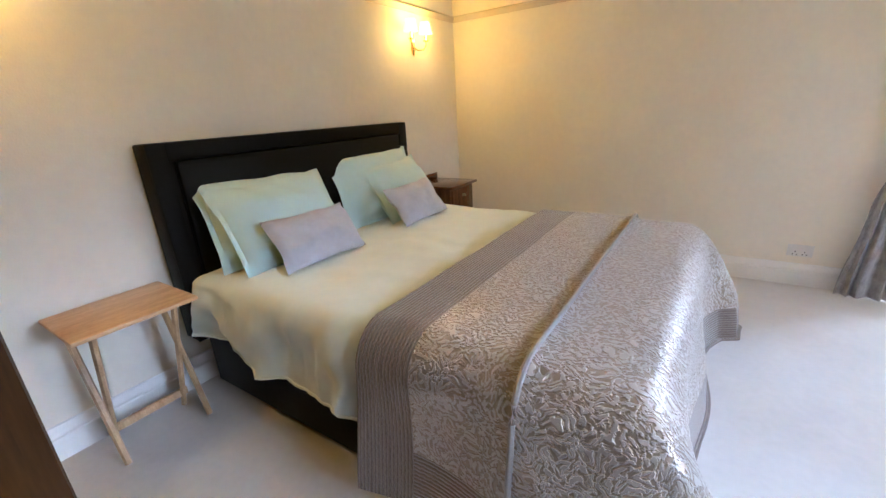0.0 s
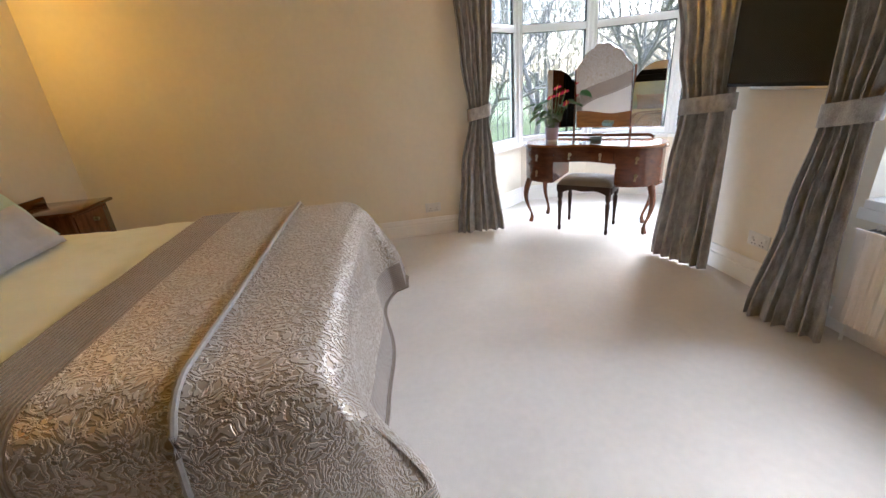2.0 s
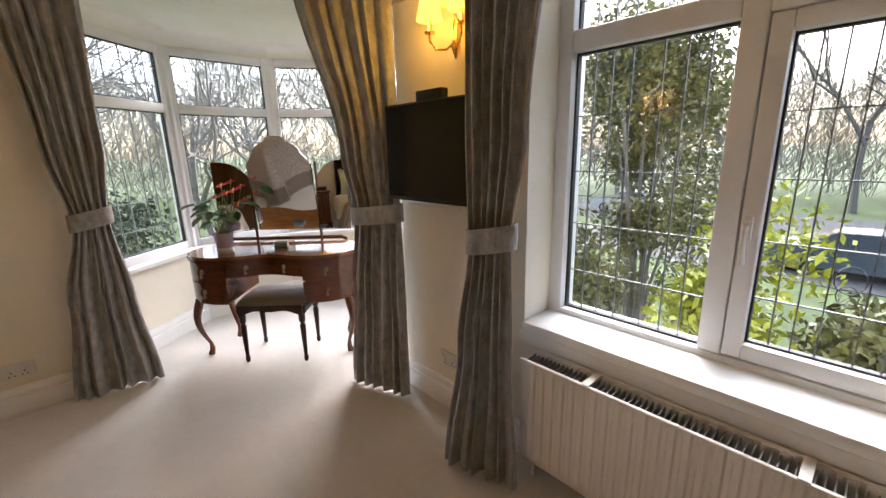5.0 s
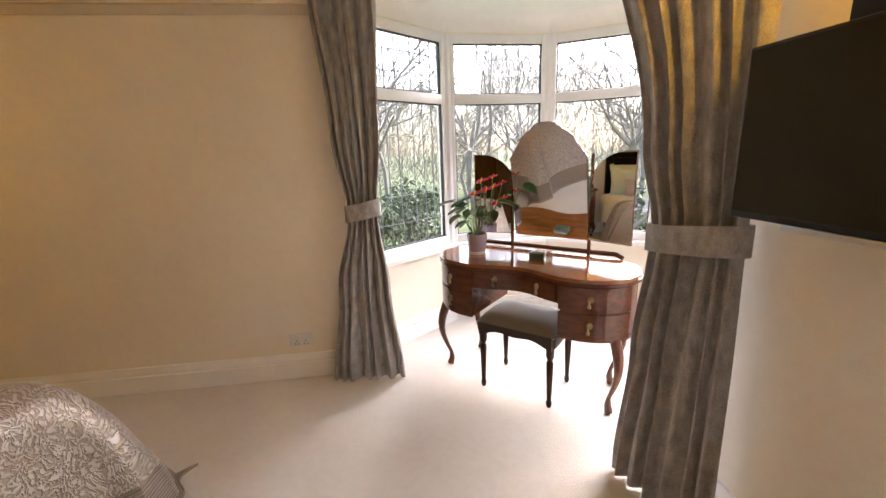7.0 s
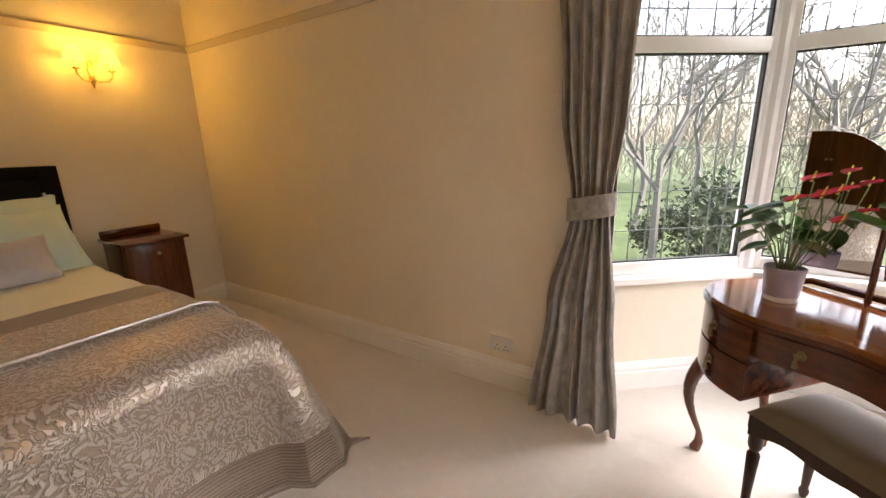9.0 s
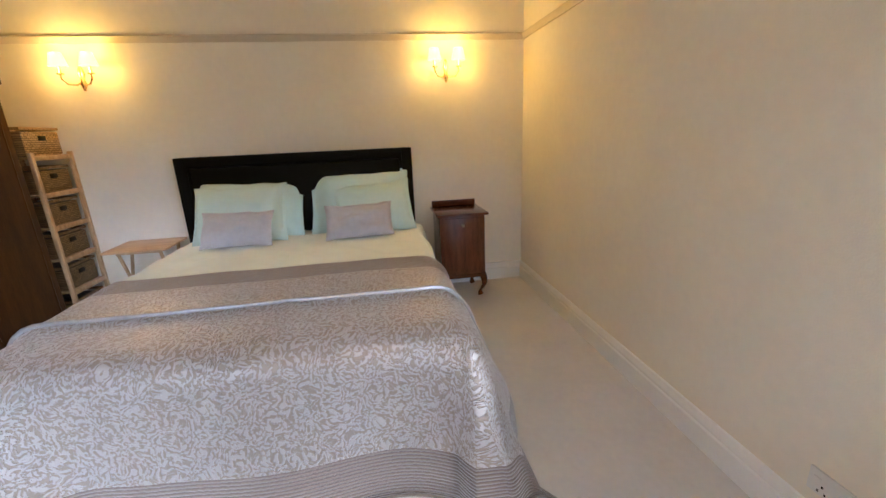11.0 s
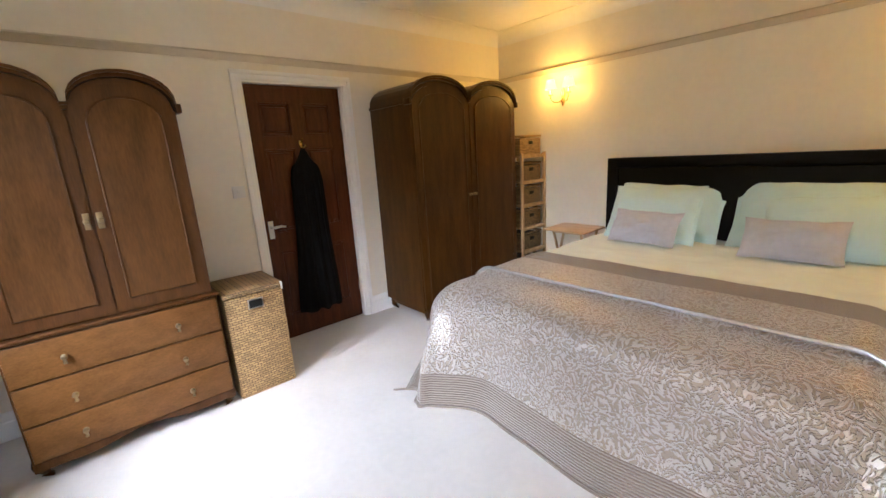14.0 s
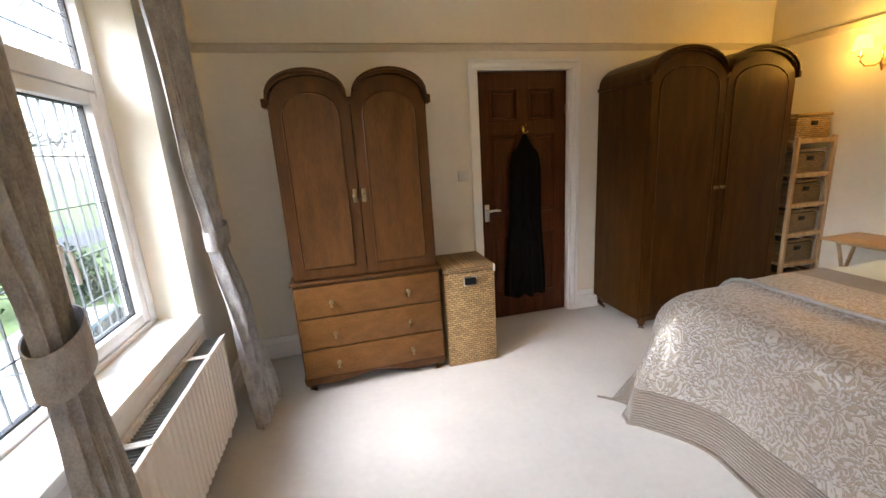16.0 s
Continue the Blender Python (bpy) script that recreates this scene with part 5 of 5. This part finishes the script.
def shrub(name, cx, cy, z0, h, r, count, size, material, label, cat, seed):
    """Trunk and limbs, and a ragged crown of many single leaves in clumps."""
    g = random.Random(seed)
    t = empty(name, pose(cx, cy, z0), label, cat)
    tr = bmesh.new()
    clumps = []
    for k in range(26):
        a, q = g.uniform(0, 2 * math.pi), g.random() ** 0.6
        zz = g.uniform(0.12, 1.0)
        rad = r * q * (1 - 0.75 * max(0, zz - 0.35) / 0.65) 
        clumps.append((rad * math.cos(a), rad * math.sin(a), h * zz, g.uniform(0.25, 0.5) * r * 0.7))
        tube(tr, [(0, 0, 0), (rad * 0.3 * math.cos(a), rad * 0.3 * math.sin(a), h * zz * 0.6), (rad * math.cos(a), rad * math.sin(a), h * zz)], [0.05, 0.025, 0.008], 5)
    part("trunk", tr, BARK, t)
    vs, fs = [], []
    for k in range(count):
        c = g.choice(clumps)
        d = Vector((g.gauss(0, 1), g.gauss(0, 1), g.gauss(0, 1))).normalized() * c[3] * g.uniform(0.3, 1.15)
        p = Vector(c[:3]) + d
        if p.z < 0.02:
            continue
        u = Vector((g.gauss(0, 1), g.gauss(0, 1), g.gauss(0, 1))).normalized()
        w = u.cross(Vector((g.gauss(0, 1), g.gauss(0, 1), g.gauss(0, 1)))).normalized()
        s = size * g.uniform(0.6, 1.3)
        i = len(vs)
        vs += [p - u * s, p + w * s * 0.45, p + u * s, p - w * s * 0.45]
        fs.append((i, i + 1, i + 2, i + 3))
    me = bpy.data.meshes.new("crown")
    me.from_pydata(vs, [], fs)
    me.materials.append(material)
    cr = new("crown", me)
    cr.parent = t
    tagged(cr, "many small leaves in clumps", kind="stuff")
    return t


def bare_tree(cx, cy, h, seed, label, spread=0.6):
    """A leafless tree: a tapered trunk that forks four times."""
    g = random.Random(seed)
    t = empty("bare_tree", pose(cx, cy, GZ), label, "tree", "bare trees")
    tr, tw = bmesh.new(), bmesh.new()
    def grow(p, d, L, r, depth):
        q = p + d * L + Vector((g.gauss(0, 0.06), g.gauss(0, 0.06), 0)) * L
        mid = (p + q) / 2 + Vector((g.gauss(0, 0.05), g.gauss(0, 0.05), g.gauss(0, 0.03))) * L
        tube(tr if depth < 2 else tw, [p, mid, q], [r, r * 0.85, r * 0.62], 5 if depth < 3 else 3)
        if depth < 5:
            for k in range(3 if depth < 4 else 2):
                nd = (d + Vector((g.gauss(0, spread), g.gauss(0, spread), g.gauss(0.12, 0.3)))).normalized()
                grow(lerp(p, q, g.uniform(0.55, 1.0)), nd, L * g.uniform(0.55, 0.82), r * 0.6, depth + 1)
    grow(Vector((0, 0, 0)), Vector((0, 0, 1)), h * 0.34, h * 0.013, 0)
    part("trunk", tr, BARK, t)
    tagged(part("twigs", tw, BARK, t, "fine leafless twigs"), kind="stuff")
    return t


def car(x, y, rz, paint, label):
    """A parked car: body with a tapered cabin, windows and wheels."""
    c = empty("car", pose(x, y, GZ + 0.03, 0, 0, rz), label, "car", "parked cars")
    side = [(-2.1, 0.35), (-1.9, 0.22), (1.9, 0.22), (2.1, 0.38), (2.08, 0.72), (1.9, 0.86), (1.0, 0.95), (0.35, 1.42), (-1.0, 1.46), (-1.75, 1.0), (-2.08, 0.92)]
    b_ = prism(bmesh.new(), side, -0.85, 0.85, "y")
    for v in b_.verts:
        if v.co.z > 1.1:
            v.co.y *= 0.78
    part("body", b_, paint, c)
    for s in (-1, 1):
        wv = prism(bmesh.new(), [(0.85, 0.98), (0.28, 1.36), (-0.95, 1.40), (-1.5, 1.02)], -0.006, 0.006, "y")
        for v in wv.verts:
            v.co.y += s * lerp(0.845, 0.70, (v.co.z - 0.98) / 0.42)
        part("side_window", wv, CARGLASS, c)
    part("windscreen", prism(bmesh.new(), [(0.98, 0.985), (0.37, 1.40), (0.35, 1.425), (1.0, 1.0)], -0.62, 0.62, "y"), CARGLASS, c)
    part("rear_window", prism(bmesh.new(), [(-1.05, 1.42), (-1.72, 1.03), (-1.75, 1.06), (-1.07, 1.45)], -0.6, 0.6, "y"), CARGLASS, c)
    for wx in (-1.3, 1.3):
        for s in (-1, 1):
            wh = part("wheel", lathe(bmesh.new(), [(0.28, -0.1), (0.32, -0.08), (0.32, 0.08), (0.28, 0.1)], 20, pose(wx, s * 0.78, 0.32, 90, 0, 0)), BLACKP, c)
            part("rim", lathe(bmesh.new(), [(0.21, -0.108), (0.21, 0.108)], 16, pose(wx, s * 0.78, 0.32, 90, 0, 0)), STEEL, wh)
    return c


shrub("holly_tree", 6.6, 2.75, GZ, 5.6, 2.15, 44000, 0.042, HOLLY, "tall dense holly tree outside the side window", "tree", 11)
shrub("shrub", 5.4, 1.25, GZ, 3.45, 1.5, 17000, 0.05, LIME, "bright yellow-green shrub below the window", "shrub", 12)
shrub("shrub", 5.5, 0.55, GZ, 3.15, 1.1, 9000, 0.05, HOLLY, "mottled green-brown shrub below the casement", "shrub", 15)
shrub("shrub", 1.2, 9.5, GZ, 1.9, 1.6, 5000, 0.06, LIME, "yellow-green shrub on the lawn beyond the bay", "shrub", 13)
for k, (x, y, h, r) in enumerate(((12.2, -6, 2.0, 2.0), (12.4, 9, 2.6, 2.2), (9, 15, 2.8, 2.4), (2, 17, 2.8, 2.6), (-5, 17, 3.0, 2.6), (12.3, -14, 2.2, 2.2))):
    shrub("hedge", x, y, GZ, h, r, 5000, 0.10, HEDGE, "clipped dark green garden hedge", "hedge", 20 + k)
for k, (x, y, h) in enumerate(((4.2, 13.5, 10), (7.6, 11.0, 9), (0.5, 15.5, 11), (-3.5, 13.5, 10), (11.5, 13.5, 12), (9.5, 6.5, 8), (14.5, 6.5, 11), (11.0, -3.0, 8), (12.0, -9.5, 10), (7.5, 19, 13), (16, 15, 13), (-1, 22, 13))):
    bare_tree(x, y, h, 40 + k, "leafless tree standing beyond the garden")
for k in range(14):
    a = -1.0 + k * 0.2
    bare_tree(34 * math.cos(a) + 2, 34 * math.sin(a) + 2, 13 + (k * 7) % 4, 70 + k, "leafless tree in the far woodland", 0.5)


def woodland(name, r0, r1, a0, a1, count, height, seed, label):
    """A far belt of leafless woodland: thousands of thin upright and slanting stems of uneven height."""
    g = random.Random(seed)
    vs, fs = [], []
    for k in range(count):
        a, rad = g.uniform(a0, a1), g.uniform(r0, r1)
        x, y = rad * math.cos(a) + 2, rad * math.sin(a) + 2
        crest = height * (0.72 + 0.28 * math.sin(a * 9 + seed) * math.sin(a * 23))
        z = crest * g.random() ** 0.8
        L, w = g.uniform(0.6, 2.8), g.uniform(0.012, 0.045)
        d = Vector((g.gauss(0, 0.45), g.gauss(0, 0.45), g.uniform(0.3, 1.0))).normalized() * L
        n = Vector((-math.sin(a), math.cos(a), 0.2)) * w
        p, i = Vector((x, y, GZ + z)), len(vs)
        vs += [p - n, p + n, p + d + n * 0.4, p + d - n * 0.4]
        fs.append((i, i + 1, i + 2, i + 3))
    me = bpy.data.meshes.new(name)
    me.from_pydata(vs, [], fs)
    me.materials.append(TWIGS)
    return tagged(new(name, me), label, "woodland", kind="stuff")


woodland("woodland", 38, 58, -0.9, 2.6, 60000, 15.0, 5, "grey-brown leafless woodland beyond the garden and road")
car(28.0, 12.0, 90, SILVERCAR, "silver hatchback parked on the road")
car(19.8, 1.2, 90, DARKCAR, "dark blue-grey car parked on the lane")
car(7.6, -6.5, 95, SILVERCAR, "silver car parked on the driveway")
car(19.8, -6.5, 90, SILVERCAR, "silver car parked along the road")
